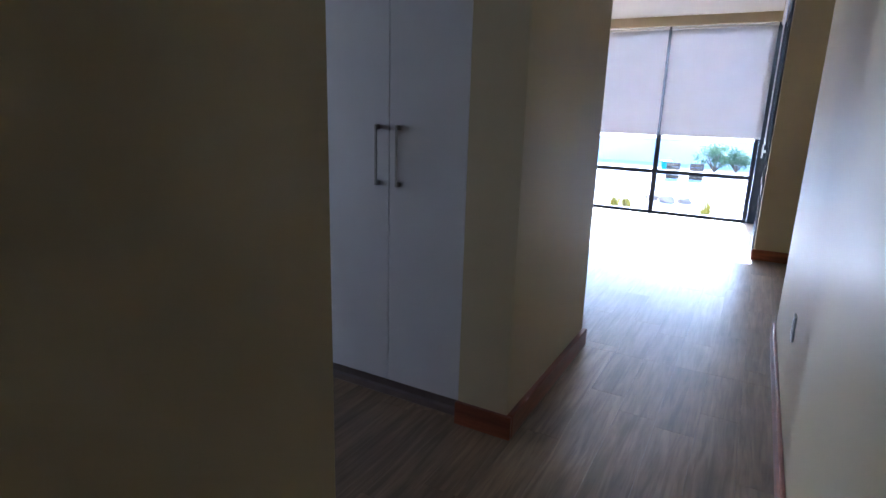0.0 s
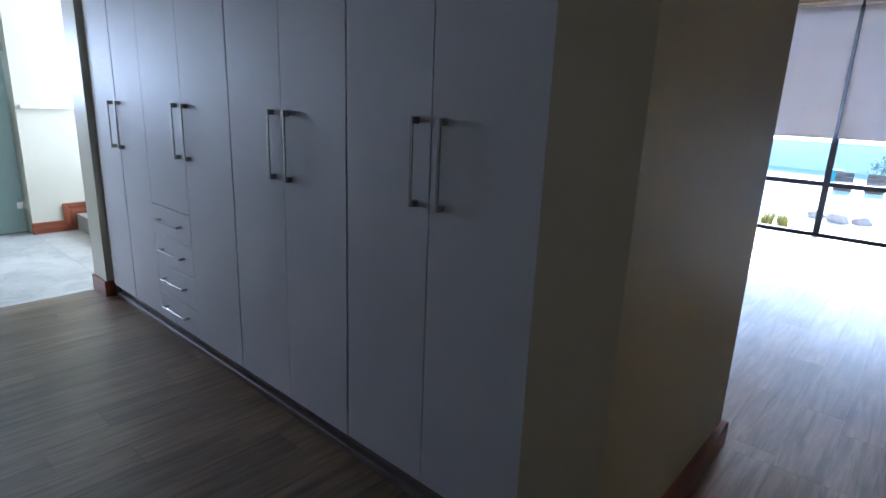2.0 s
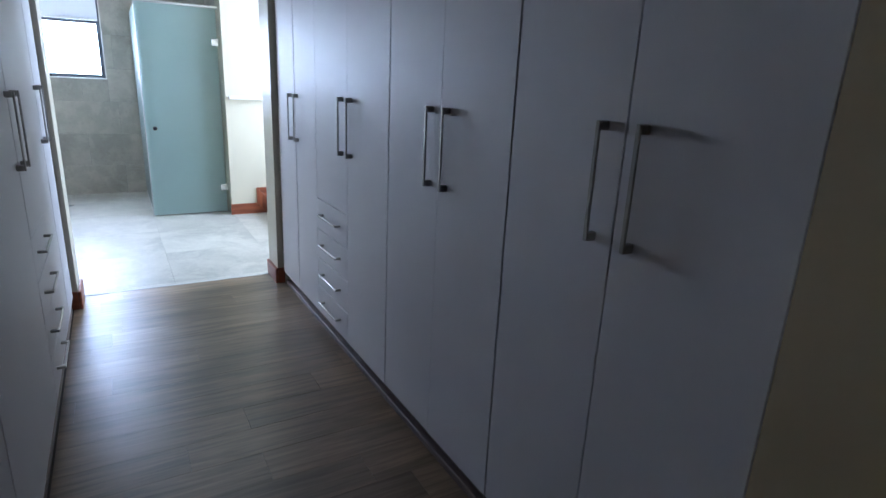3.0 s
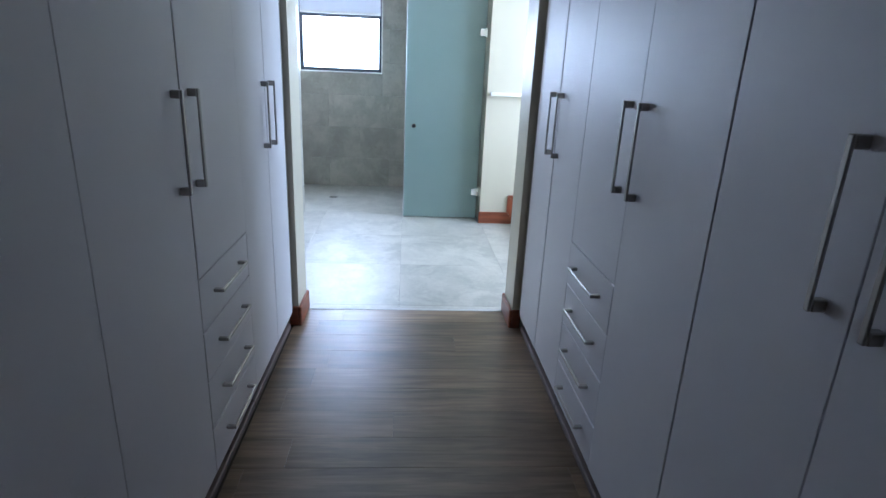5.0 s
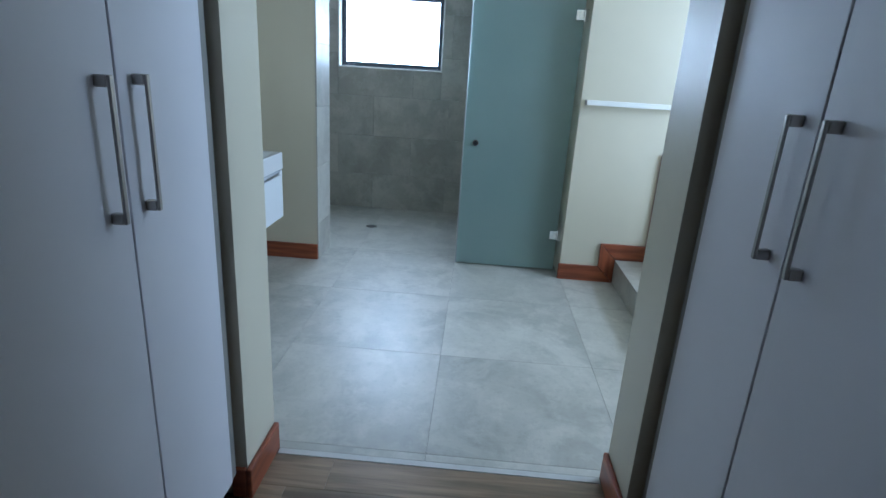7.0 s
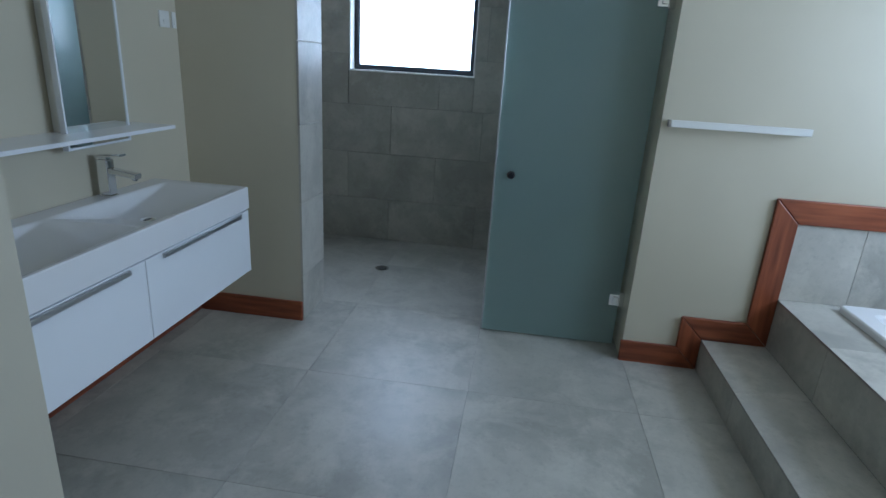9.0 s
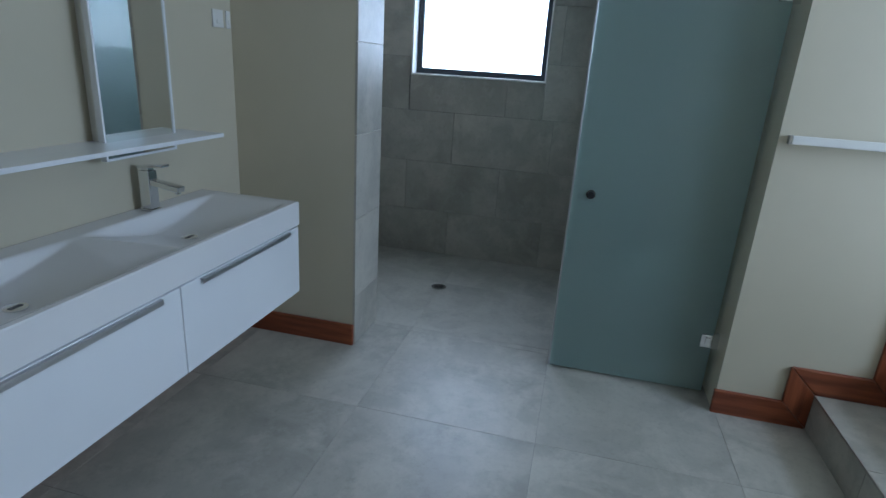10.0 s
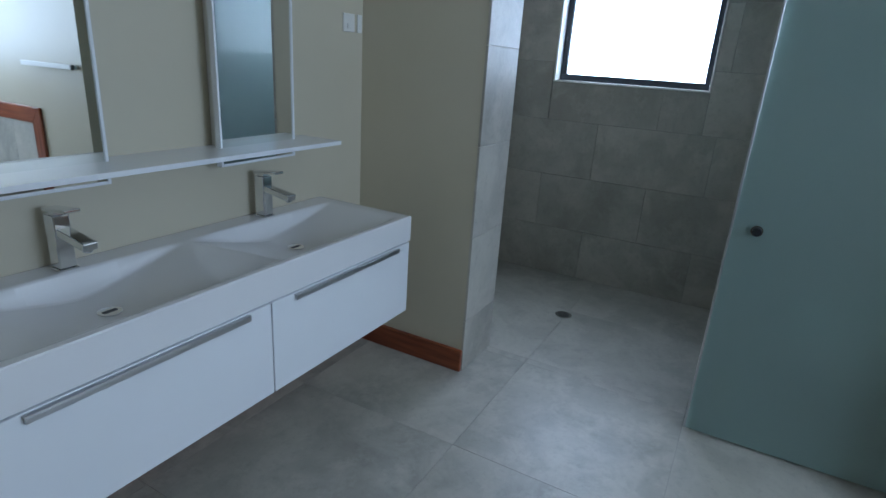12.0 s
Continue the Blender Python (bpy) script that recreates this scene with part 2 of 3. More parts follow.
# ---- the plan ----
CEIL = 2.85
NY, SY = 2.94, 1.645          # wardrobe fronts
PX, PY0, PY1 = 0.512, 2.918, 4.16   # end wall of the north wardrobe
EX, EY = 1.615, 4.98           # passage's east wall and where it ends
JW, JE = -3.47, -3.22         # wall between dressing room and bathroom
THX = -3.455                   # change of floor
BX, BX2 = -5.56, -5.87        # bathroom's west wall
VY = 0.61                     # bathroom's south wall
SHX = -7.18                   # shower's far wall
BNY = 5.05                    # bathroom's north wall
WINY, WINX = 9.82, 1.43       # bedroom glazing

# floors
structure("floor", [((-3.9, -1.2, -0.14), (4.2, 9.95, -0.004))], SUBFLOOR, "dark screed under the vinyl planks", "floor")
floor_bath = structure("floor_bathroom", [((-7.4, 0.4, -0.14), (THX, 5.2, -0.006))], GROUT, "grey grouted bathroom floor", "floor")
floor_bath.location.z = 0.001
structure("ceiling", [((-7.6, -1.3, CEIL), (4.3, 10.3, CEIL + 0.2))], CEILING, "plain white painted ceiling", "ceiling")

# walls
structure("wall_wardrobe_end_north", [((0.262, PY0, 0), (PX, PY1, CEIL)), ((-3.40, 3.56, 0), (0.262, PY1, CEIL)), ((JE, 2.955, 2.42), (0.262, 3.56, CEIL))], CREAM_WARM_LIT, "cream painted wall round the built-in wardrobes, warm light in its colour")
structure("wall_wardrobe_end_south", [((0.355, -1.2, 0), (0.60, 1.63, CEIL)), ((JE, 0.9, 0), (0.355, 1.03, CEIL)), ((JE, 1.03, 2.42), (0.355, 1.63, CEIL))], CREAM_WARM_LIT, "cream painted wall behind the south wardrobes, warm light in its colour")
structure("wall_jamb_north", [((JW, 2.905, 0), (JE, 4.16, CEIL)), ((JW, 4.16, 0), (-3.40, 9.9, CEIL))], CREAM, "cream painted wall beside the bathroom opening")
structure("wall_jamb_south", [((JW, 0.4, 0), (JE, 1.67, CEIL)), ((JW, 1.67, 2.45), (JE, 2.905, CEIL))], CREAM, "cream painted wall beside the bathroom opening")
structure("wall_passage_east", [((EX, -1.2, 0), (4.2, EY, CEIL))], CREAM_WARM_LIT, "cream painted wall of the passage, warm light in its colour")
structure("wall_passage_south", [((0.60, -1.2, 0), (EX, -1.0, CEIL))], CREAM_WARM_LIT, "cream painted wall closing the passage, warm light in its colour")
structure("wall_bedroom_east", [((1.45, 7.44, 0), (4.0, 7.70, CEIL)), ((4.0, EY, 0), (4.2, 7.70, CEIL))], CREAM_WARM_LIT, "cream painted bedroom wall beside the glazing, warm light in its colour")
structure("wall_bedroom_north", [((-3.40, WINY - 0.06, 2.72), (1.52, WINY + 0.16, CEIL)), ((1.37, 7.70, 2.72), (1.52, WINY - 0.06, CEIL)), ((-3.40, WINY - 0.06, 0), (-2.55, WINY + 0.16, 2.72))], CREAM_WARM_LIT, "cream painted lintel over the bedroom glazing, warm light in its colour")
structure("wall_bath_west", [((BX2, 0.4, 0), (BX, 1.232, CEIL)), ((BX2, 3.0, 0), (BX, BNY, CEIL)), ((BX2, 1.232, 2.45), (BX, 3.0, CEIL))], CREAM, "cream painted bathroom wall beside the shower")
structure("wall_bath_south", [((BX, 0.4, 0), (JW, VY, CEIL))], CREAM, "cream painted bathroom wall behind the basin")
structure("wall_bath_north", [((BX2, BNY, 0), (JW, BNY + 0.2, 1.15)), ((BX2, BNY, 2.35), (JW, BNY + 0.2, CEIL)), ((BX2, BNY, 1.15), (-5.35, BNY + 0.2, 2.35)), ((-3.75, BNY, 1.15), (JW, BNY + 0.2, 2.35))], CREAM, "cream painted bathroom wall over the bath")
SW0, SW1, SZ0, SZ1 = 0.985, 1.965, 1.345, 2.40
structure("wall_shower_west", [((SHX - 0.2, 0.5, 0), (SHX - 0.012, SW0, CEIL)), ((SHX - 0.2, SW1, 0), (SHX - 0.012, 3.3, CEIL)), ((SHX - 0.2, SW0, 0), (SHX - 0.012, SW1, SZ0)), ((SHX - 0.2, SW0, SZ1), (SHX - 0.012, SW1, CEIL))], GROUT, "grouted shower wall with a window opening")
structure("wall_shower_sides", [((SHX - 0.012, 0.5, 0), (BX2, 0.69, CEIL)), ((SHX - 0.012, 3.1, 0), (BX2, 3.3, CEIL))], GROUT, "grouted shower side walls")


# ---- skirtings ----
def skirting(lo, hi, axis, name="baseboard"):
    return solid(name, box(lo, hi, 0.006, 2), {"x": SKIRT_X, "y": SKIRT_Y, "z": SKIRT_Z}[axis], "reddish stained wooden skirting along the wall", "baseboard", "structure")


SK = 0.115
skirting((0.255, PY0 - 0.025, 0), (PX + 0.030, PY0, SK), "x")
skirting((PX, PY0 + 0.001, 0), (PX + 0.030, PY1 + 0.02, SK), "y")
skirting((EX - 0.02, -1.0, 0), (EX, EY + 0.02, SK), "y")
skirting((1.43, 7.42, 0), (4.0, 7.44, SK), "x")
skirting((0.60, -1.0, 0), (0.62, 1.65, SK), "y")
skirting((0.36, 1.63, 0), (0.60, 1.65, SK), "x")
skirting((JW, 2.886, 0), (JE + 0.018, 2.905, SK), "x")
skirting((JW, 1.67, 0), (JE + 0.018, 1.689, SK), "x")
skirting((JE, 2.905, 0), (JE + 0.018, 2.955, SK), "y")
skirting((JE, 1.62, 0), (JE + 0.018, 1.67, SK), "y")
skirting((BX, VY, 0), (BX + 0.02, 1.24, SK), "y")
skirting((BX + 0.02, VY, 0), (JW, VY + 0.02, SK), "x")

# stepped trim over the bath steps
ST1, ST2 = 0.171, 0.43
Y1, Y2 = 3.38, 3.69


def mitred(points, material, label):
    """A trim strip on the west bathroom wall, from its outline in y and z."""
    bm = bmesh.new()
    face = bm.faces.new([bm.verts.new((BX + 0.001, y, z)) for y, z in points])
    made = bmesh.ops.extrude_face_region(bm, geom=[face])
    for v in made["geom"]:
        if isinstance(v, bmesh.types.BMVert):
            v.co.x += 0.021
    bmesh.ops.recalc_face_normals(bm, faces=bm.faces)
    sharp = [e for e in bm.edges if len(e.link_faces) == 2 and abs(e.calc_face_angle(0)) > 1.0]
    bmesh.ops.bevel(bm, geom=sharp, offset=0.005, segments=2, affect="EDGES", profile=0.5)
    return part("trim_board", bm, material, stepped_trim, label)


stepped_trim = tagged(new("trim"), "reddish stained wooden trim stepping up the wall beside the bath", "trim", kind="structure")
TW = 0.115
mitred([(2.988, 0), (Y1, 0), (Y1 - TW, TW), (2.988, TW)], SKIRT_Y, "")
mitred([(Y1, 0.001), (Y1, ST1), (Y1 - TW, ST1 + TW), (Y1 - TW, TW + 0.001)], SKIRT_Z, "")
mitred([(Y1 + 0.001, ST1), (Y2, ST1), (Y2 - TW, ST1 + TW), (Y1 - TW + 0.001, ST1 + TW)], SKIRT_Y, "")
mitred([(Y2, ST1 + 0.001), (Y2, 0.815), (Y2 - TW, 0.93), (Y2 - TW, ST1 + TW + 0.001)], SKIRT_Z, "")
mitred([(Y2 + 0.001, 0.815), (BNY, 0.815), (BNY, 0.93), (Y2 - TW + 0.001, 0.93)], SKIRT_Y, "")

# threshold strip
solid("threshold_strip", box((THX - 0.012, 1.690, -0.006), (THX + 0.018, 2.885, 0.002), 0.001), PALE_STRIP, "narrow pale strip between vinyl planks and tiles", "threshold", "structure")


# ---- wardrobes ----
def pull_handle(length, horizontal=False):
    """A squared bow handle: two lugs and a flat bar; centred, standing out towards -y."""
    bm = bmesh.new()
    half = length / 2
    for s in (-1, 1):
        c = s * half
        if horizontal:
            add_box(bm, (c - 0.008, -0.028, -0.006), (c + 0.008, 0.0, 0.006), 0.0015)
        else:
            add_box(bm, (-0.008, -0.025, c - 0.011), (0.008, 0.0, c + 0.011), 0.002)
    if horizontal:
        add_box(bm, (-half - 0.008, -0.035, -0.006), (half + 0.008, -0.027, 0.006), 0.002)
    else:
        add_box(bm, (-0.0065, -0.031, -half - 0.011), (0.0065, -0.024, half + 0.011), 0.002)
    return bm


TOP, DB = 2.40, 0.098
HZ = 1.217


def wardrobe(m, left, right, drawers="", label="", seed=0, hz=HZ):
    """A two-door unit: local x to the right, front at y = 0 facing -y. drawers: the side whose door has four drawers under it."""
    w = left + right
    unit = thing("wardrobe", m, label, "wardrobe", "built-in wardrobes of the dressing room")
    body = bmesh.new()
    for lo, hi in (((0.002, 0.021, 0.1), (0.018, 0.6, TOP)), ((w - 0.018, 0.021, 0.1), (w - 0.002, 0.6, TOP)), ((0.018, 0.59, 0.1), (w - 0.018, 0.6, TOP)),
                   ((0.018, 0.021, 0.1), (w - 0.018, 0.59, 0.118)), ((0.018, 0.021, TOP - 0.018), (w - 0.018, 0.59, TOP))):
        add_box(body, lo, hi)
    part("body", body, CARCASS, unit, "grey-brown board carcass behind the doors")
    plinth = box((0, 0.045, 0.0), (w, 0.062, 0.1))
    add_box(plinth, (0, 0.012, 0.0), (w, 0.045, 0.034), 0.004)
    part("plinth", plinth, PLINTH, unit, "dark brown plinth on the floor")
    rnd = random.Random(seed)
    for side, x0, x1 in (("left", 0, left), ("right", left, w)):
        low = 0.80 if drawers == side else DB
        g = 0.0021
        off = rnd.uniform(-0.001, 0.001)
        door = part("door", box((x0 + g, off, low), (x1 - g, 0.018 + off, TOP - 0.004), 0.0015), LAMINATE, unit)
        hx = left + (-0.058 if side == "left" else 0.058)
        handle = part("handle", pull_handle(0.260), NICKEL, door, "brushed nickel bow handle")
        handle.location = (hx, off, hz)
        if drawers == side:
            levels = [DB, 0.265, 0.445, 0.62, 0.80]
            for z0, z1 in zip(levels, levels[1:]):
                off = rnd.uniform(-0.001, 0.001)
                front = part("drawer", box((x0 + g, off, z0), (x1 - g, 0.018 + off, z1 - 0.0042), 0.0015), LAMINATE, unit)
                grip = part("handle", pull_handle(0.27, True), NICKEL, front, "brushed nickel bar handle")
                grip.location = ((x0 + x1) / 2, off, (z0 + z1) / 2 + 0.007)
    return unit


WL = "white laminate two-door wardrobe with nickel bow handles"
WD = "white laminate wardrobe with four drawers under one door"
for x0, x1, x2, dr in ((-0.57, -0.16, 0.250, ""), (-1.40, -0.98, -0.57, ""), (-2.37, -1.88, -1.40, "left"), (-3.165, -2.775, -2.37, "")):
    wardrobe(pose(x0, NY, 0), x1 - x0, x2 - x1, dr, WD if dr else WL, int(-x0 * 100), {-57: 1.244, -140: 1.235, -237: 1.232}.get(round(x0 * 100), 1.220))
for x0, x1, x2, dr in ((0.35, -0.06, -0.47, ""), (-0.47, -0.88, -1.33, ""), (-1.33, -1.865, -2.39, "right"), (-2.39, -2.81, -3.165, "")):
    wardrobe(pose(x0, SY, 0, 0, 0, 180), x0 - x1, x1 - x2, dr, WD if dr else WL, int(-x0 * 100) + 7)
for y0, y1 in ((NY + 0.004, NY + 0.05), (SY - 0.05, SY - 0.004)):
    solid("filler_strip", box((JE + 0.02, y0, 0.10), (-3.168, y1, TOP), 0.002), CARCASS, "grey-brown filler strip between wardrobe and wall", "filler strip", "structure")
solid("filler_strip", box((0.251, NY + 0.004, 0.1), (0.261, NY + 0.05, TOP)), CARCASS, "grey-brown filler strip between wardrobe and wall", "filler strip", "structure")


# ---- bedroom glazing ----
def frame_bars(parent, bars):
    for lo, hi in bars:
        part("window_frame", box(lo, hi, 0.003), DARK_ALU, parent)


def pane(parent, lo, hi, name="pane", material=CLEAR):
    ob = part(name, box(lo, hi), material, parent)
    ob.visible_shadow = False
    return ob


window_1 = tagged(new("window_1"), "charcoal aluminium glazed sliding door in the bedroom", "window", kind="structure")
y0, y1 = WINY, WINY + 0.05
frame_bars(window_1, [((-2.55, y0, 0), (1.33, y1, 0.045)), ((-2.55, y0, 2.66), (1.33, y1, 2.72)), ((-0.035, y0, 0.045), (0.035, y1, 2.66)), ((-1.29, y0, 0.045), (-1.22, y1, 2.66)),
                      ((-2.55, y0, 0.045), (-2.49, y1, 2.66)), ((1.27, y0, 0.045), (1.33, y1, 2.66)),
                      ((-2.49, y0 + 0.004, 0.615), (-1.29, y1 - 0.004, 0.675)), ((-1.22, y0 + 0.004, 0.615), (-0.035, y1 - 0.004, 0.675)), ((0.035, y0 + 0.004, 0.615), (1.27, y1 - 0.004, 0.675))])
for a, b in ((-2.49, -1.29), (-1.22, -0.035), (0.035, 1.27)):
    pane(window_1, (a, y0 + 0.02, 0.045), (b, y0 + 0.026, 0.615))
    pane(window_1, (a, y0 + 0.02, 0.675), (b, y0 + 0.026, 2.66))
window_2 = tagged(new("window_2"), "charcoal aluminium side window beside the bedroom corner", "window", kind="structure")
frame_bars(window_2, [((1.332, WINY - 0.02, 0), (1.48, WINY + 0.05, 2.72)), ((WINX, 7.71, 0), (WINX + 0.05, WINY - 0.041, 0.045)), ((WINX, 7.71, 2.66), (WINX + 0.05, WINY - 0.041, 2.72)),
                      ((WINX, 7.71, 0.045), (WINX + 0.05, 7.77, 2.66)), ((WINX, 8.74, 0.045), (WINX + 0.05, 8.80, 2.66)), ((WINX + 0.004, 7.77, 0.615), (WINX + 0.046, 8.74, 0.675)), ((WINX + 0.004, 8.80, 0.615), (WINX + 0.046, WINY - 0.041, 0.675))])
for a, b in ((7.77, 8.74), (8.80, WINY - 0.041)):
    pane(window_2, (WINX + 0.02, a, 0.045), (WINX + 0.026, b, 0.615))
    pane(window_2, (WINX + 0.02, a, 0.675), (WINX + 0.026, b, 2.66))
part("door_handle", add_box(box((WINX - 0.05, 9.50, 0.95), (WINX - 0.03, 9.53, 1.13), 0.004), (WINX - 0.03, 9.505, 1.02), (WINX, 9.525, 1.06)), ALUMINIUM, window_2, "aluminium door handle")


def roller_blind(m, width, drop, label, turned=False):
    blind = thing("roller_blind", m, label, "blind", "roller blinds in the bedroom")
    cloth = box((0, -0.0008, -drop), (width, 0.0008, 0.0))
    part("cloth", cloth, BLIND, blind)
    part("roller", add_tube(bmesh.new(), (-0.004, 0.0, 0.022), (width + 0.004, 0.0, 0.022), 0.021, 18), WHITE_PLASTIC, blind, smooth=True)
    part("bottom_bar", box((0, -0.006, -drop - 0.024), (width, 0.006, -drop), 0.003, 2), WHITE_PLASTIC, blind)
    return blind


roller_blind(pose(-1.24, WINY - 0.06, 2.665), 1.222, 1.45, "white fabric roller blind half lowered over the glazing")
roller_blind(pose(0.022, WINY - 0.06, 2.665), 1.32, 1.45, "white fabric roller blind half lowered over the glazing")
roller_blind(pose(-2.5, WINY - 0.06, 2.665), 1.258, 1.45, "white fabric roller blind half lowered over the glazing")
roller_blind(pose(1.392, 7.705, 2.665, 0, 0, 90), 2.035, 1.45, "white fabric roller blind half lowered on the side window")


# ---- switches ----
def switch_plate(m, w, h, label, rockers=1):
    sw = thing("light_switch", m, label, "switch")
    part("plate", box((-w / 2, -0.009, -h / 2), (w / 2, 0, h / 2), 0.003, 2), WHITE_PLASTIC, sw)
    for i in range(rockers):
        part("rocker", box((-w * 0.2, -0.013, -h * 0.3 + i * h * 0.34), (w * 0.2, -0.008, -h * 0.3 + (i + 0.8) * h * 0.34), 0.0015), WHITE_PLASTIC, sw)
    return sw


switch_plate(pose(EX, 3.76, 0.50, 0, 0, -90), 0.075, 0.125, "white plastic socket plate low on the passage wall", 2)
switch_plate(pose(-5.455, VY, 1.56, 0, 0, 180), 0.075, 0.075, "white plastic switch plate on the bathroom wall", 1)
switch_plate(pose(-5.53, VY, 1.56, 0, 0, 180), 0.03, 0.075, "narrow grey switch plate on the bathroom wall", 1)


# ---- shower ----
window_3 = tagged(new("window_3"), "charcoal framed frosted window in the shower wall", "window", kind="structure")
fx0, fx1 = SHX - 0.15, SHX - 0.10
frame_bars(window_3, [((fx0, SW0 + 0.012, SZ0 + 0.012), (fx1, SW1 - 0.012, SZ0 + 0.052)), ((fx0, SW0 + 0.012, SZ1 - 0.052), (fx1, SW1 - 0.012, SZ1 - 0.012)), ((fx0, SW0 + 0.012, SZ0 + 0.052), (fx1, SW0 + 0.052, SZ1 - 0.052)),
                      ((fx0, SW1 - 0.052, SZ0 + 0.052), (fx1, SW1 - 0.012, SZ1 - 0.052)), ((fx0, SW0 + 0.052, 1.955), (fx1, SW1 - 0.052, 1.995))])
pane(window_3, (fx0 + 0.02, SW0 + 0.052, SZ0 + 0.052), (fx0 + 0.026, SW1 - 0.052, 1.955))
pane(window_3, (fx0 + 0.02, SW0 + 0.052, 1.995), (fx0 + 0.026, SW1 - 0.052, SZ1 - 0.052))
for lo, hi in (((SHX - 0.2, SW0, SZ0), (SHX + 0.002, SW1, SZ0 + 0.012)), ((SHX - 0.2, SW0, SZ1 - 0.012), (SHX + 0.002, SW1, SZ1)), ((SHX - 0.2, SW0, SZ0 + 0.012), (SHX + 0.002, SW0 + 0.012, SZ1 - 0.012)), ((SHX - 0.2, SW1 - 0.012, SZ0 + 0.012), (SHX + 0.002, SW1, SZ1 - 0.012))):
    part("window_reveal", box(lo, hi, 0.002), WHITE_PLASTIC, window_3, "white reveal")
roller_blind(pose(SHX - 0.06, SW0 + 0.03, 2.35, 0, 0, 90), 0.92, 0.34, "pale grey roller blind in the shower window")

GX = -5.70
shower_door = thing("shower_door", pose(GX, 2.975, 0), "frosted green glass door, closed, on chrome wall hinges", "glass door")
part("glass", box((-0.005, -0.725, 0.014), (0.005, 0.0, 2.09), 0.0015), FROSTED, shower_door)
part("edge_strip", box((-0.008, -0.733, 0.014), (0.008, -0.724, 2.09), 0.002), ALUMINIUM, shower_door, "aluminium edge strip")
part("top_rail", box((-0.012, -0.733, 2.091), (0.012, 0.02, 2.115), 0.003), ALUMINIUM, shower_door, "aluminium top rail")
knob = add_tube(bmesh.new(), (-0.03, -0.643, 0.907), (0.03, -0.643, 0.907), 0.016, 20)
bmesh.ops.bevel(knob, geom=[e for e in knob.edges if len(e.link_faces) == 2 and e.calc_face_angle(0) > 1.2], offset=0.003, segments=2, affect="EDGES")
part("knob", knob, DARK_HOLE, shower_door, "small dark round knob")
ring = bmesh.new()
add_tube(ring, (0.0055, -0.643, 0.907), (0.010, -0.643, 0.907), 0.021, 24)
part("knob_ring", ring, CHROME, shower_door, "chrome ring")
for z in (0.28, 1.77):
    hinge = box((-0.018, -0.055, z - 0.032), (0.018, -0.004, z + 0.032), 0.003, 2)
    add_box(hinge, (-0.013, -0.004, z - 0.04), (0.013, 0.025, z + 0.04), 0.002)
    add_box(hinge, (0.018, -0.035, z - 0.02), (0.024, -0.012, z + 0.02), 0.002)
    part("hinge", hinge, CHROME, shower_door, "chrome glass hinge")

partition = thing("glass_partition", pose(-6.44, 2.262, 0), "frosted green glass partition along the side of the shower", "partition")
part("glass", box((-0.735, -0.004, 0.02), (0.72, 0.004, 2.1), 0.0015), FROSTED, partition)
part("bottom_rail", box((-0.735, -0.008, 0.0), (0.72, 0.008, 0.02), 0.002), ALUMINIUM, partition, "aluminium bottom rail")



def wall_toilet(m):
    """A wall-hung pan: its back at local y = 0, standing out towards -y."""
    pan = thing("toilet", m, "white wall-hung toilet with its seat closed", "toilet")
    bm, rings = bmesh.new(), []
    for z, half, depth in ((0.07, 0.10, 0.30), (0.14, 0.125, 0.40), (0.24, 0.165, 0.49), (0.33, 0.18, 0.53), (0.385, 0.18, 0.535)):
        ring = [bm.verts.new((half, 0, z))]
        for k in range(15):
            a = math.pi * k / 14
            ring.append(bm.verts.new((half * math.cos(a), -(depth - half * 1.3) - half * 1.3 * math.sin(a), z)))
        ring.append(bm.verts.new((-half, 0, z)))
        rings.append(ring)
    for r0, r1 in zip(rings, rings[1:]):
        for k in range(len(r0)):
            n = (k + 1) % len(r0)
            bm.faces.new((r0[k], r0[n], r1[n], r1[k]))
    bm.faces.new(rings[0][::-1])
    bm.faces.new(rings[-1])
    bmesh.ops.recalc_face_normals(bm, faces=bm.faces)
    part("bowl", bm, CERAMIC, pan, smooth=True)
    lid = bmesh.new()
    outline = [(0.185, -0.08)] + [(0.185 * math.cos(math.pi * k / 14), -0.30 - 0.245 * math.sin(math.pi * k / 14)) for k in range(15)] + [(-0.185, -0.08)]
    face = lid.faces.new([lid.verts.new((x, y, 0.388)) for x, y in outline])
    for v in bmesh.ops.extrude_face_region(lid, geom=[face])["geom"]:
        if isinstance(v, bmesh.types.BMVert):
            v.co.z += 0.035
    bmesh.ops.recalc_face_normals(lid, faces=lid.faces)
    bmesh.ops.bevel(lid, geom=[e for e in lid.edges if e.calc_face_angle(0) > 1.2], offset=0.008, segments=2, affect="EDGES")
    part("lid", lid, WHITE_PLASTIC, pan)
    return pan


wall_toilet(pose(-6.36, 3.086, 0.03))

drain = thing("floor_drain", pose(-6.50, 1.457, 0.0), "small round chrome drain in the shower floor", "drain")
ringm = bmesh.new()
add_tube(ringm, (0, 0, 0.001), (0, 0, 0.006), 0.05, 28)
part("rim", ringm, CHROME, drain)
part("cup", add_tube(bmesh.new(), (0, 0, 0.0055), (0, 0, 0.0075), 0.033, 24), DARK_HOLE, drain, "dark drain opening")
for i in range(-2, 3):
    part("slat", box((-0.028, i * 0.012 - 0.002, 0.0074), (0.028, i * 0.012 + 0.002, 0.009)), CHROME, drain)

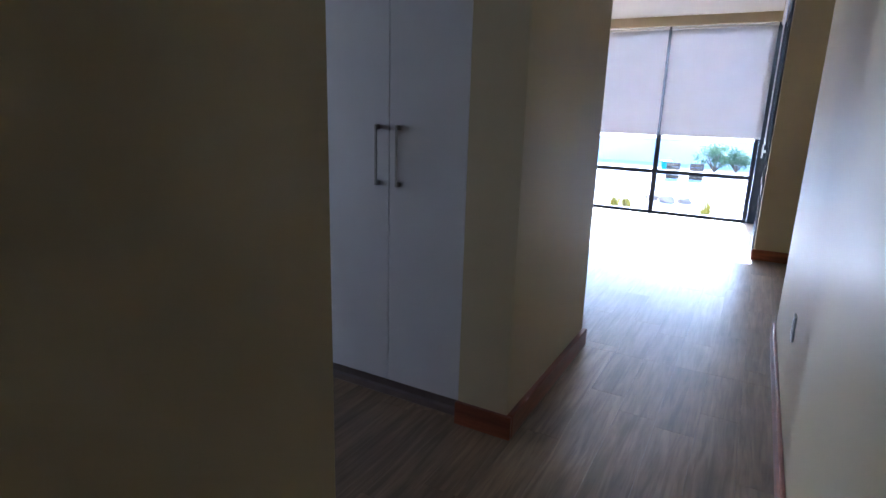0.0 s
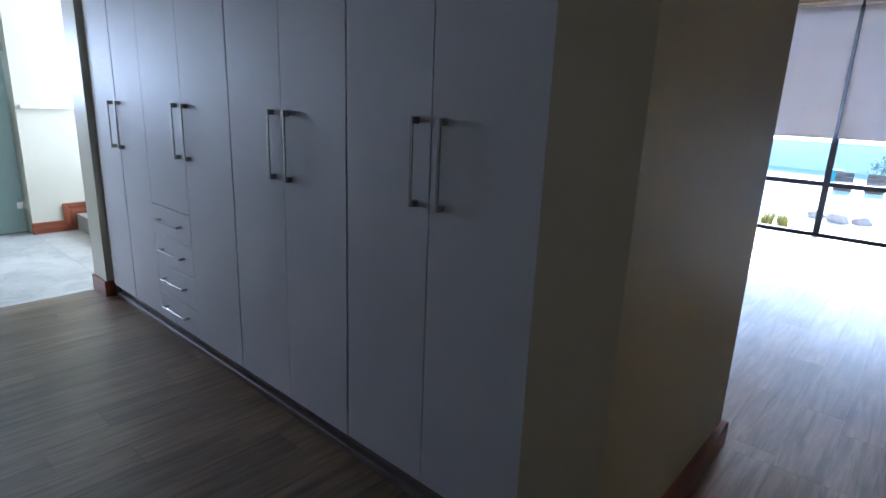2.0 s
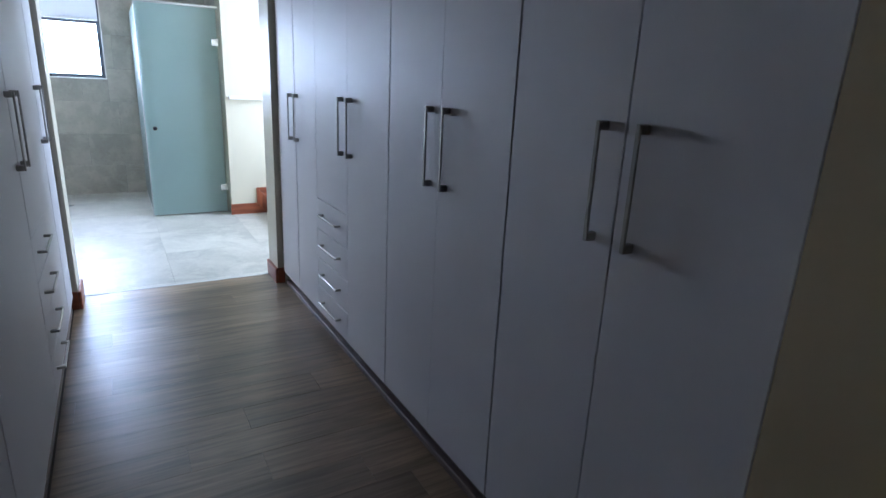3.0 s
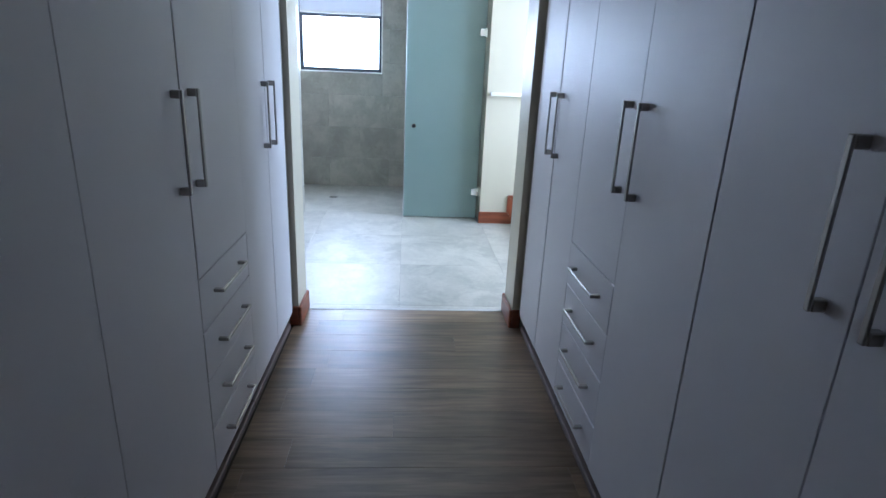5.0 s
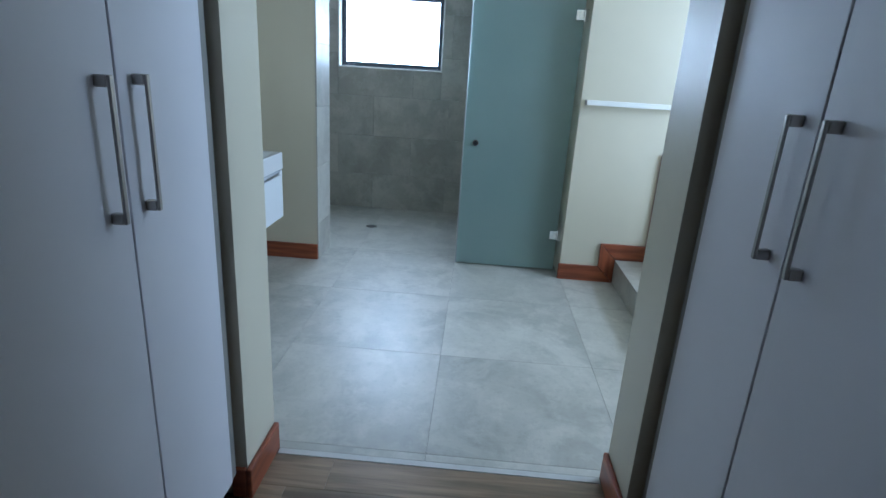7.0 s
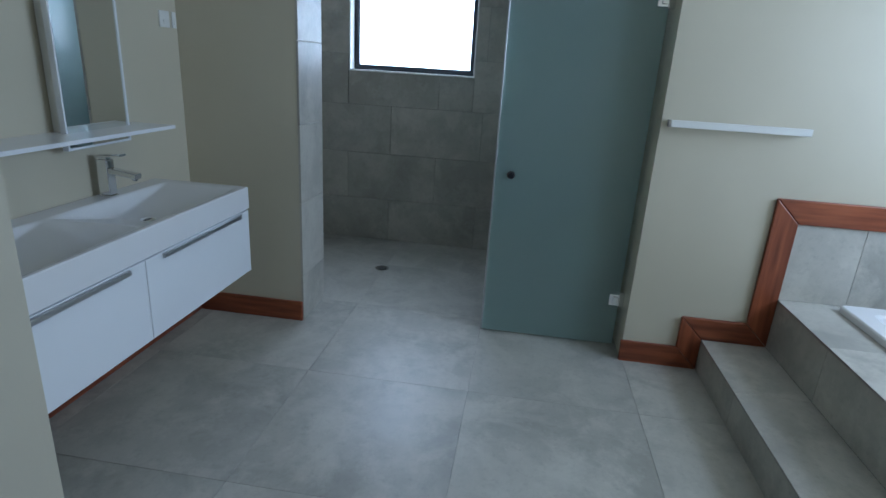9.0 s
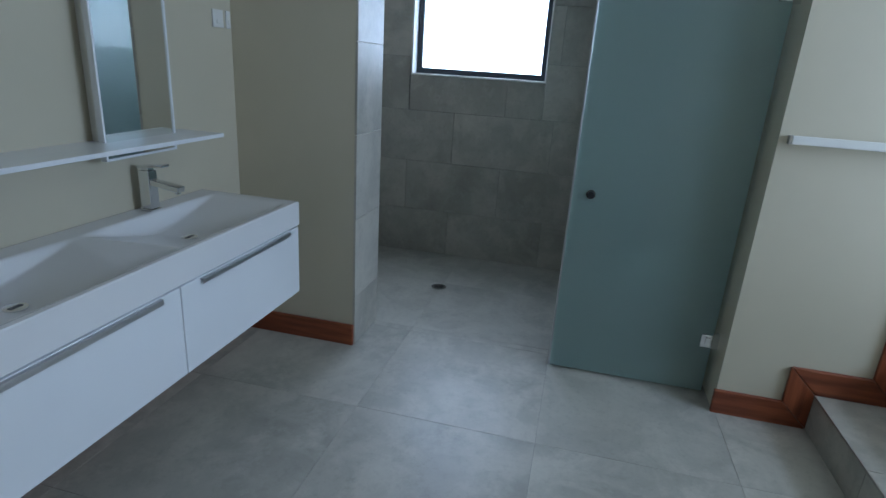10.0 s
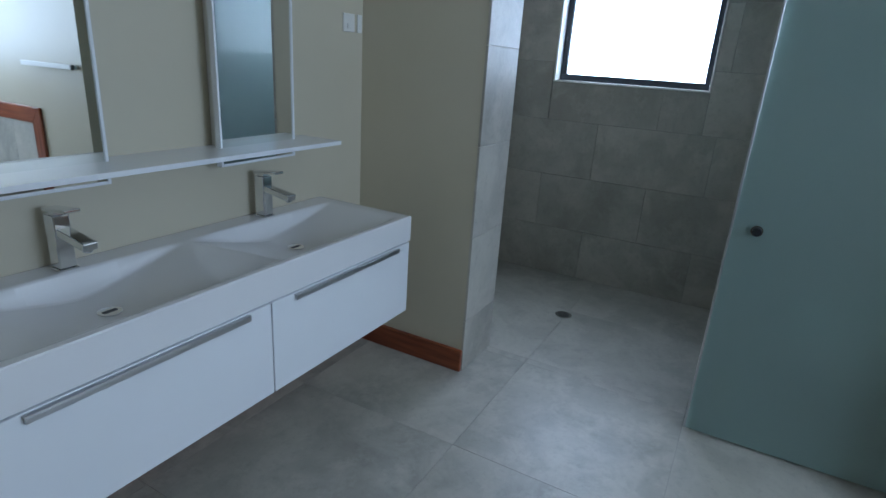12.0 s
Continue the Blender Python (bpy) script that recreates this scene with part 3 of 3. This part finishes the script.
# ---- towel rail ----
rail = thing("towel_rail", pose(BX, 3.03, 1.237), "square white and chrome towel rail on the wall", "towel rail")
part("bar", box((0.040, 0.0, -0.016), (0.062, 0.60, 0.016), 0.003, 2), WHITE_PLASTIC, rail, "white square bar")
for y in (0.012, 0.588):
    part("bracket", box((0.0, y - 0.012, -0.013), (0.0405, y + 0.012, 0.013), 0.002), CHROME, rail, "chrome wall bracket")
part("end_cap", box((0.039, -0.012, -0.0165), (0.063, -0.0005, 0.0165), 0.002), NICKEL, rail, "grey metal end cap")

# ---- basin unit ----
VX0, VX1, VF, VT = -5.268, -3.73, 1.093, 0.82
vanity = thing("basin_unit", pose(VX0, VY, 0.395), "wall-hung white double basin unit with two wide drawers", "basin unit")
VW, VD = VX1 - VX0, VF - VY
vz = VT - 0.395
body = box((0.0, 0.002, 0.004), (VW, VD - 0.022, 0.308))
add_box(body, (0.012, 0.002, 0.308), (VW - 0.012, VD - 0.06, vz - 0.107))
part("body", body, GLOSS_WHITE, vanity)
# Added strip: the shade of the gap over the drawers, as dark colour.
part("gap_shade_strip", box((0.004, VD - 0.032, 0.3085), (VW - 0.004, VD - 0.026, 0.3185)), DARK_HOLE, vanity, "dark strip standing in for the shade in the gap above the drawers")
for a, b in ((0.0, VW / 2), (VW / 2, VW)):
    d = part("drawer", box((a + 0.002, VD - 0.021, 0.0), (b - 0.002, VD - 0.001, 0.311), 0.002), GLOSS_WHITE, vanity)
    g = box((a + 0.09, VD - 0.002, 0.304), (b - 0.095, VD + 0.012, 0.308), 0.001)
    add_box(g, (a + 0.09, VD + 0.007, 0.290), (b - 0.095, VD + 0.012, 0.304), 0.001)
    part("handle", g, ALUMINIUM, d, "long aluminium lip handle")

# the cast top: a slab with two troughs
top = bmesh.new()
NX, NYC = 110, 66
slab = vz - 0.106


def trough(x, y):
    """How deep the basin lies at a point of the top: two sloping troughs with a ridge between them."""
    dx = min(x - 0.045, VW - 0.045 - x)
    dy = min((y - 0.092) / 0.022, (VD - 0.022 - y) / 0.03)
    if dx <= 0 or dy <= 0:
        return 0.0
    centre = VW * 0.278 if x < VW / 2 else VW * 0.728
    reach = centre - 0.045 if x < centre and x < VW / 2 else VW - 0.045 - centre if x > centre and x > VW / 2 else abs(VW / 2 - centre)
    k = max(0.0, 1 - abs(x - centre) / reach)
    slope = math.sqrt(k * k + 0.0016) * (1 - 0.12 * k ** 6) - 0.04 * (1 - k)
    front = max(0.0, (y - 0.092) / (VD - 0.114))
    ridge = 0.034 * front * min(1.0, dx / 0.5)
    rim = min(1.0, dy)
    return rim * rim * (3 - 2 * rim) * max(ridge, 0.088 * slope)


xs = [VW * i / NX for i in range(NX + 1)]
ys = [(VD + 0.004) * j / NYC for j in range(NYC + 1)]
upper = [[top.verts.new((x, y, vz - trough(x, y))) for x in xs] for y in ys]
lower = [[top.verts.new((x, y, slab)) for x in (xs[0], xs[-1])] for y in (ys[0], ys[-1])]
for j in range(NYC):
    for i in range(NX):
        top.faces.new((upper[j][i], upper[j][i + 1], upper[j + 1][i + 1], upper[j + 1][i]))
top.faces.new([lower[0][0]] + [lower[0][1]] + upper[0][::-1])
top.faces.new([lower[1][1], lower[1][0]] + upper[-1])
top.faces.new([lower[1][0], lower[0][0]] + [row[0] for row in upper])
top.faces.new([lower[0][1], lower[1][1]] + [row[-1] for row in upper][::-1])
top.faces.new([lower[0][0], lower[1][0], lower[1][1], lower[0][1]])
bmesh.ops.recalc_face_normals(top, faces=top.faces)
rim_edges = [e for e in top.edges if len(e.link_faces) == 2 and e.calc_face_angle(0) > 1.2]
bmesh.ops.bevel(top, geom=rim_edges, offset=0.003, segments=2, affect="EDGES")
basin = part("basin_top", top, CERAMIC, vanity, "white cast top with two moulded basins")
for p in basin.data.polygons:
    p.use_smooth = abs(p.normal.z) > 0.3
for cx in (VW * 0.278, VW * 0.728):
    zc = vz - trough(cx, VD * 0.53)
    part("waste", add_tube(bmesh.new(), (cx, VD * 0.53, zc - 0.004), (cx, VD * 0.53, zc + 0.005), 0.030, 24), CHROME, basin, "round chrome waste")
    part("waste_hole", add_box(bmesh.new(), (cx - 0.018, VD * 0.53 - 0.006, zc + 0.005), (cx + 0.018, VD * 0.53 + 0.006, zc + 0.0062)), DARK_HOLE, basin, "dark slot of the waste")


def mixer_tap(m):
    tap = thing("mixer_tap", m, "square polished chrome basin mixer tap", "tap", "taps on the basin unit")
    part("base", box((-0.027, -0.027, 0.0), (0.027, 0.027, 0.006), 0.002), CHROME, tap)
    part("column", box((-0.022, -0.024, 0.006), (0.022, 0.024, 0.156), 0.004, 2), CHROME, tap)
    spout = box((-0.019, 0.02, 0.100), (0.019, 0.145, 0.122), 0.003, 2)
    bmesh.ops.rotate(spout, verts=spout.verts, cent=(0, 0.02, 0.1), matrix=Matrix.Rotation(radians(-8), 3, "X"))
    part("spout", spout, CHROME, tap)
    part("aerator", add_tube(bmesh.new(), (0, 0.128, 0.076), (0, 0.128, 0.090), 0.011, 16), CHROME, tap)
    lever = box((-0.021, -0.030, 0.164), (0.021, 0.085, 0.174), 0.003, 2)
    add_box(lever, (-0.014, -0.016, 0.155), (0.014, 0.016, 0.165))
    bmesh.ops.rotate(lever, verts=lever.verts, cent=(0, 0, 0.164), matrix=Matrix.Rotation(radians(6), 3, "X"))
    part("lever", lever, CHROME, tap)
    return tap


tap_1 = mixer_tap(pose(VX0 + VW * 0.253, VY + 0.062, VT + 0.002))
copy_thing(tap_1, pose(VX0 + VW * 0.727, VY + 0.062, VT + 0.002))

# mirrors and shelf
shelf = thing("wall_shelf", pose(-5.156, VY, 1.082), "long white gloss shelf across the mirrors over the basins", "shelf")
part("board", box((0.0, 0.0, 0.005), (1.356, 0.199, 0.019), 0.001), GLOSS_WHITE, shelf)
part("front_lip", box((0.0, 0.1995, 0.004), (1.356, 0.212, 0.020), 0.002, 2), GLOSS_WHITE, shelf)


def wall_mirror(x0, x1, turned):
    w, h, d = x1 - x0, 0.95, 0.067
    mir = thing("wall_mirror", pose(x0, VY, 1.036, 0, 0, turned), "tall framed mirror standing off the bathroom wall", "mirror", "mirrors over the basins")
    part("box", box((0.03, -0.008, 0.03), (w - 0.03, d - 0.0205, h - 0.03), 0.001), WHITE_PLASTIC, mir, "white box body behind the glass")
    part("glass", box((0.009, d - 0.008, 0.009), (w - 0.009, d - 0.002, h - 0.009)), MIRROR, mir, "silvered mirror glass")
    part("backing", box((0.009, d - 0.020, 0.009), (w - 0.009, d - 0.0085, h - 0.009)), DARK_HOLE, mir, "dark backing board")
    for lo, hi in (((0, d - 0.022, 0), (0.009, d + 0.003, h)), ((w - 0.009, d - 0.022, 0), (w, d + 0.003, h)), ((0.009, d - 0.022, 0), (w - 0.009, d + 0.003, 0.009)), ((0.009, d - 0.022, h - 0.009), (w - 0.009, d + 0.003, h))):
        part("frame_strip", box(lo, hi, 0.0012), GLOSS_WHITE, mir, "slim white frame strip")
    return mir


wall_mirror(-5.043, -4.680, 1.5)
wall_mirror(-4.306, -3.944, 0.0)

# ---- bath on its deck ----
steps = tagged(new("bath_steps"), "grey tiled steps up to the bath deck", "steps", kind="structure")
X0, X1 = BX, JW
TB = (-5.48, 3.93, -3.80, 4.88)
core = bmesh.new()
for lo, hi in (((X0, Y1 + 0.012, 0), (X1, Y2 + 0.01, ST1 - 0.012)), ((X0, Y2 + 0.012, 0), (X1, TB[1] + 0.05, ST2 - 0.012)), ((X0, TB[3] - 0.05, 0), (X1, BNY, ST2 - 0.012)),
               ((X0, TB[1] + 0.05, 0), (TB[0] + 0.05, TB[3] - 0.05, ST2 - 0.012)), ((TB[2] - 0.05, TB[1] + 0.05, 0), (X1, TB[3] - 0.05, ST2 - 0.012))):
    add_box(core, lo, hi)
part("core", core, GROUT, steps)


def bath_tub():
    tub = thing("bathtub", pose((TB[0] + TB[2]) / 2, (TB[1] + TB[3]) / 2, ST2), "white built-in bathtub set into the tiled deck", "bathtub")
    bm = bmesh.new()
    w, d = (TB[2] - TB[0]) / 2, (TB[3] - TB[1]) / 2
    rings = []
    for inset, z, corner in ((0.0, 0.002, 0.02), (0.0, 0.028, 0.02), (0.006, 0.034, 0.02), (0.085, 0.034, 0.05), (0.098, 0.026, 0.06), (0.13, -0.15, 0.10), (0.17, -0.36, 0.12), (0.24, -0.40, 0.14)):
        ring = []
        for qx, qy, a0 in ((1, 1, 0), (-1, 1, 90), (-1, -1, 180), (1, -1, 270)):
            for k in range(6):
                a = radians(a0 + 90 * k / 5)
                ring.append(bm.verts.new((qx * (w - inset - corner) + corner * math.cos(a), qy * (d - inset - corner) + corner * math.sin(a), z)))
        rings.append(ring)
    for r0, r1 in zip(rings, rings[1:]):
        for k in range(len(r0)):
            n = (k + 1) % len(r0)
            bm.faces.new((r0[k], r0[n], r1[n], r1[k]))
    bm.faces.new(rings[-1])
    bmesh.ops.recalc_face_normals(bm, faces=bm.faces)
    part("shell", bm, CERAMIC, tub)
    part("waste", add_tube(bmesh.new(), (-w + 0.4, 0, -0.40), (-w + 0.4, 0, -0.392), 0.03, 20), CHROME, tub, "chrome waste")
    return tub


bath_tub()
window_4 = tagged(new("window_4"), "charcoal framed window over the bath", "window", kind="structure")
wy0, wy1 = BNY + 0.10, BNY + 0.15
frame_bars(window_4, [((-5.35, wy0, 1.15), (-3.75, wy1, 1.19)), ((-5.35, wy0, 2.31), (-3.75, wy1, 2.35)), ((-5.35, wy0, 1.19), (-5.31, wy1, 2.31)), ((-3.79, wy0, 1.19), (-3.75, wy1, 2.31)), ((-4.57, wy0, 1.19), (-4.53, wy1, 2.31))])
# Unseen panes, frosted so that they block direct sun into the bathroom.
for a, b in ((-5.31, -4.57), (-4.53, -3.79)):
    part("pane", box((a, wy0 + 0.02, 1.19), (b, wy0 + 0.026, 2.31)), FROSTED, window_4, "unseen frosted pane added to keep the direct sun out")

# ---- garden ----
solid("ground", box((-300, WINY + 0.17, -0.3), (300, 600, -0.06)), PAVING, "pale paved garden ground in bright sun", "ground", "structure")
garden_wall = thing("garden_wall", pose(0, 21, -0.06), "pale rendered garden wall with a coping", "wall")
part("wall", box((-14, 0, 0), (14, 0.22, 0.75)), RENDER_WALL, garden_wall)
part("coping", box((-14, -0.04, 0.75), (14, 0.26, 0.81), 0.02), RENDER_WALL, garden_wall)


def blade_clump(x, y, size, seed):
    rnd = random.Random(seed)
    bm = bmesh.new()
    for _ in range(60):
        a, lean, h = rnd.uniform(0, 6.283), rnd.uniform(0.15, 0.9), size * rnd.uniform(0.6, 1.1)
        w = 0.012 * rnd.uniform(0.7, 1.4)
        side = Vector((-math.sin(a), math.cos(a), 0)) * w
        root = Vector((rnd.uniform(-0.06, 0.06), rnd.uniform(-0.06, 0.06), 0))
        out = Vector((math.cos(a), math.sin(a), 0))
        line = []
        for k in range(4):
            t = k / 3
            p = root + out * (lean * h * t * t) + Vector((0, 0, h * (t - 0.35 * lean * t * t)))
            line.append((bm.verts.new(p - side * (1 - 0.9 * t)), bm.verts.new(p + side * (1 - 0.9 * t))))
        for (a0, b0), (a1, b1) in zip(line, line[1:]):
            bm.faces.new((a0, b0, b1, a1))
    ob = solid("garden_plant", bm, YELLOW_LEAF, "yellow-green strappy garden plant in the paving", "plant")
    ob.location = (x, y, -0.06)
    return ob


blade_clump(-0.66, 10.35, 0.32, 1)
blade_clump(-0.48, 10.45, 0.25, 2)
blade_clump(0.74, 10.35, 0.32, 3)
blade_clump(1.75, 10.7, 0.32, 4)


def rock(x, y, r, seed):
    bm = bmesh.new()
    bmesh.ops.create_icosphere(bm, subdivisions=3, radius=r)
    for v in bm.verts:
        v.co *= 1 + 0.35 * noise.noise(v.co / r * 1.3 + Vector((seed * 7.1, 0, 0)))
        v.co.z *= 0.55
    ob = solid("rock", bm, ROCK, "pinkish grey garden rock on the paving", "rock", smooth=True)
    ob.location = (x, y, -0.06 + r * 0.3)


for k, (x, y, r) in enumerate(((0.02, 11.6, 0.15), (0.30, 11.7, 0.12), (-0.28, 11.8, 0.13), (-0.05, 11.9, 0.11))):
    rock(x, y, r, k)


def log_stack(x, y):
    st = thing("log_stack", pose(x, y, -0.06), "short stack of brown garden logs", "log stack", "log stacks in the garden")
    for k in range(4):
        part("log", add_tube(bmesh.new(), (-0.16, 0.0, 0.05 + 0.1 * k), (0.16, 0.02 * (k % 2), 0.05 + 0.1 * k), 0.048, 12), BARK, st, smooth=True)


log_stack(-0.48, 16.0)
log_stack(0.06, 16.1)
stool = solid("garden_tub", add_tube(bmesh.new(), (0, 0, 0), (0, 0, 0.32), 0.13, 20, 0.16), TEAL, "teal plastic garden tub", "tub")
stool.location = (-0.85, 17.6, -0.06)


def bush(x, y, size, seed):
    rnd = random.Random(seed)
    b = thing("bush", pose(x, y, -0.06), "dull green garden bush before the wall", "bush")
    trunk = bmesh.new()
    for _ in range(7):
        a = rnd.uniform(0, 6.28)
        add_tube(trunk, (0, 0, 0), (0.45 * size * math.cos(a), 0.45 * size * math.sin(a), size * rnd.uniform(0.5, 0.8)), 0.05 * size, 7, 0.012)
    part("trunk", trunk, BARK, b)
    crown = bmesh.new()
    centres = [Vector((rnd.gauss(0, 0.42), rnd.gauss(0, 0.42), rnd.uniform(0.45, 1.05))) * size for _ in range(26)]
    for c in centres:
        for _ in range(70):
            p = c + Vector((rnd.gauss(0, 1), rnd.gauss(0, 1), rnd.gauss(0, 1))) * 0.12 * size
            d1 = Vector((rnd.gauss(0, 1), rnd.gauss(0, 1), rnd.gauss(0, 1))).normalized() * 0.06 * size
            d2 = d1.cross(Vector((rnd.gauss(0, 1), rnd.gauss(0, 1), rnd.gauss(0, 1)))).normalized() * 0.025 * size
            crown.faces.new([crown.verts.new(q) for q in (p - d1, p + d2, p + d1, p - d2)])
    part("crown", crown, GREEN_LEAF, b)


bush(0.30, 18.8, 0.62, 5)
bush(0.85, 19.2, 0.5, 6)

# ---- tiles and planks ----
MESHES = {}


def piece(name, lo, hi, material, parent, bevel=0.0007):
    size = tuple(round(h - l, 4) for l, h in zip(lo, hi))
    if min(size) <= 0.003:
        return
    key = (name, material.name, size)
    if key not in MESHES:
        MESHES[key] = mesh_of(name, box((0, 0, 0), size, bevel), material)
    ob = new(name, MESHES[key])
    ob.parent = parent
    ob.location = lo


def lay(region, x_lines, y_lines, z0, z1, gap, material, parent, name):
    for a, b in zip(x_lines, x_lines[1:]):
        a2, b2 = max(a, region[0]), min(b, region[2])
        for c, d in zip(y_lines, y_lines[1:]):
            c2, d2 = max(c, region[1]), min(d, region[3])
            if b2 - a2 > 0.01 and d2 - c2 > 0.01:
                piece(name, (a2 + gap, c2 + gap, z0), (b2 - gap, d2 - gap, z1), material, parent)


# bathroom floor
T = 0.77
tx = [-5.05 + T * k for k in range(-3, 4)]
ty = [2.24 + T * k for k in range(-3, 5)]
lay((BX2 - 0.0, VY, THX - 0.013, Y1 + 0.01), tx, ty, -0.008, 0.0, 0.0006, FLOOR_TILE, floor_bath, "tile")
lay((SHX, 0.69, BX2, 3.1), tx, ty, -0.008, 0.0, 0.0006, FLOOR_TILE, floor_bath, "tile")

# steps and deck
for a, b in zip([-5.56, -5.05, -4.28], [-5.05, -4.28, JW]):
    piece("tile", (a + 0.001, Y1, 0.001), (b - 0.001, Y1 + 0.012, ST1 - 0.011), FLOOR_TILE, steps)
    piece("tile", (a + 0.001, Y1, ST1 - 0.010), (b - 0.001, Y2, ST1), FLOOR_TILE, steps)
    piece("tile", (a + 0.001, Y2, ST1 + 0.001), (b - 0.001, Y2 + 0.012, ST2 - 0.011), FLOOR_TILE, steps)
    piece("tile", (a + 0.001, Y2, ST2 - 0.010), (b - 0.001, TB[1] + 0.03, ST2), FLOOR_TILE, steps)
    piece("tile", (a + 0.001, TB[3] - 0.03, ST2 - 0.010), (b - 0.001, BNY, ST2), FLOOR_TILE, steps)
piece("tile", (X0, TB[1] + 0.03, ST2 - 0.010), (TB[0] + 0.03, TB[3] - 0.03, ST2), FLOOR_TILE, steps)
piece("tile", (TB[2] - 0.03, TB[1] + 0.03, ST2 - 0.010), (X1, TB[3] - 0.03, ST2), FLOOR_TILE, steps)
part("nosing", add_box(box((X0, Y1 - 0.003, ST1 - 0.008), (X1, Y1 - 0.0005, ST1 + 0.001)), (X0, Y2 - 0.003, ST2 - 0.008), (X1, Y2 - 0.0005, ST2 + 0.001)), NICKEL, steps, "grey metal edge strip")

# bath splashback
splash = tagged(new("splashback"), "grey tiled splashback round the bath", "splashback", kind="structure")
for a, b in ((Y2 + 0.002, 4.0), (4.0, 4.6), (4.6, BNY)):
    piece("tile", (BX, a + 0.001, ST2 + 0.001), (BX + 0.01, b - 0.001, 0.814), FLOOR_TILE, splash)
for a, b in ((X0 + 0.012, -5.0), (-5.0, -4.3), (-4.3, X1)):
    piece("tile", (a + 0.001, BNY - 0.01, ST2 + 0.001), (b - 0.001, BNY, 0.814), FLOOR_TILE, splash)
solid("trim", box((X0 + 0.022, BNY - 0.021, 0.815), (X1, BNY, 0.93), 0.005, 2), SKIRT_X, "reddish stained wooden trim over the splashback", "trim", "structure")

# shower walls, half bond
shower_tiles = tagged(new("shower_tiling"), "large grey concrete-look tiles on the shower walls", "tiling", kind="structure")
W, HT = 0.72, 0.375
z_lines = [0.0] + [0.345 + HT * k for k in range(8)]
for row, (z0, z1) in enumerate(zip(z_lines, z_lines[1:])):
    z1 = min(z1, CEIL)
    a = 0.61 - W if row % 2 == 0 else 0.98 - W * 2
    while a < 3.1:
        lo, hi = max(a, 0.69), min(a + W, 3.1)
        if hi - lo > 0.02:
            if z1 <= SZ0 or z0 >= SZ1 or hi <= SW0 or lo >= SW1:
                spans = [(lo, hi, z0, z1)]
            else:
                spans = [(lo, min(hi, SW0), z0, z1), (max(lo, SW1), hi, z0, z1), (max(lo, SW0), min(hi, SW1), z0, min(z1, SZ0)), (max(lo, SW0), min(hi, SW1), max(z0, SZ1), z1)]
            for p, q, r, s in spans:
                if q - p > 0.01 and s - r > 0.01:
                    piece("tile", (SHX - 0.012, p + 0.0012, r + 0.0012), (SHX, q - 0.0012, s - 0.0012), SHOWER_TILE, shower_tiles)
        a += W
    b = SHX - (0.36 if row % 2 else 0.0)
    while b < BX2:
        lo, hi = max(b, SHX + 0.002), min(b + W, BX2)
        if hi - lo > 0.02:
            piece("tile", (lo + 0.0012, 0.69, z0 + 0.0012), (hi - 0.0012, 0.702, z1 - 0.0012), SHOWER_TILE, shower_tiles)
            piece("tile", (lo + 0.0012, 3.088, z0 + 0.0012), (hi - 0.0012, 3.1, z1 - 0.0012), SHOWER_TILE, shower_tiles)
        b += W
# inner faces and jambs of the shower opening
j_lines = [0.0, 0.265, 0.68, 1.09, 1.50, 1.91, 2.32, 2.45]
for z0, z1 in zip(j_lines, j_lines[1:]):
    piece("tile", (BX2 - 0.012, 1.232, z0 + 0.0012), (BX + 0.002, 1.244, z1 - 0.0012), SHOWER_TILE, shower_tiles)
    piece("tile", (BX2 - 0.012, 0.703, z0 + 0.0012), (BX2, 1.231, z1 - 0.0012), SHOWER_TILE, shower_tiles)

# vinyl planks, running along y
floor = bpy.data.objects["floor"]
PW, PL = 0.182, 1.22
rnd = random.Random(11)
for k in range(-19, 23):
    a, b = k * PW, (k + 1) * PW
    y = -1.2 - rnd.uniform(0, PL)
    while y < WINY - 0.0:
        for rx0, ry0, rx1, ry1 in ((THX + 0.019, 1.64, PX + 0.0, 2.99), (PX, -1.0, EX, 4.2), (-3.40, 4.16, EX, WINY), (EX, EY, 4.0, 7.44)):
            if ry0 == -1.0:
                ry1 = 4.16
            lo_x, hi_x, lo_y, hi_y = max(a, rx0), min(b, rx1), max(y, ry0), min(y + PL, ry1)
            if hi_x - lo_x > 0.004 and hi_y - lo_y > 0.01:
                piece("plank", (lo_x + 0.0003, lo_y + 0.0003, -0.006), (hi_x - 0.0003, hi_y - 0.0003, 0.0), PLANK, floor, 0.0005)
        y += PL
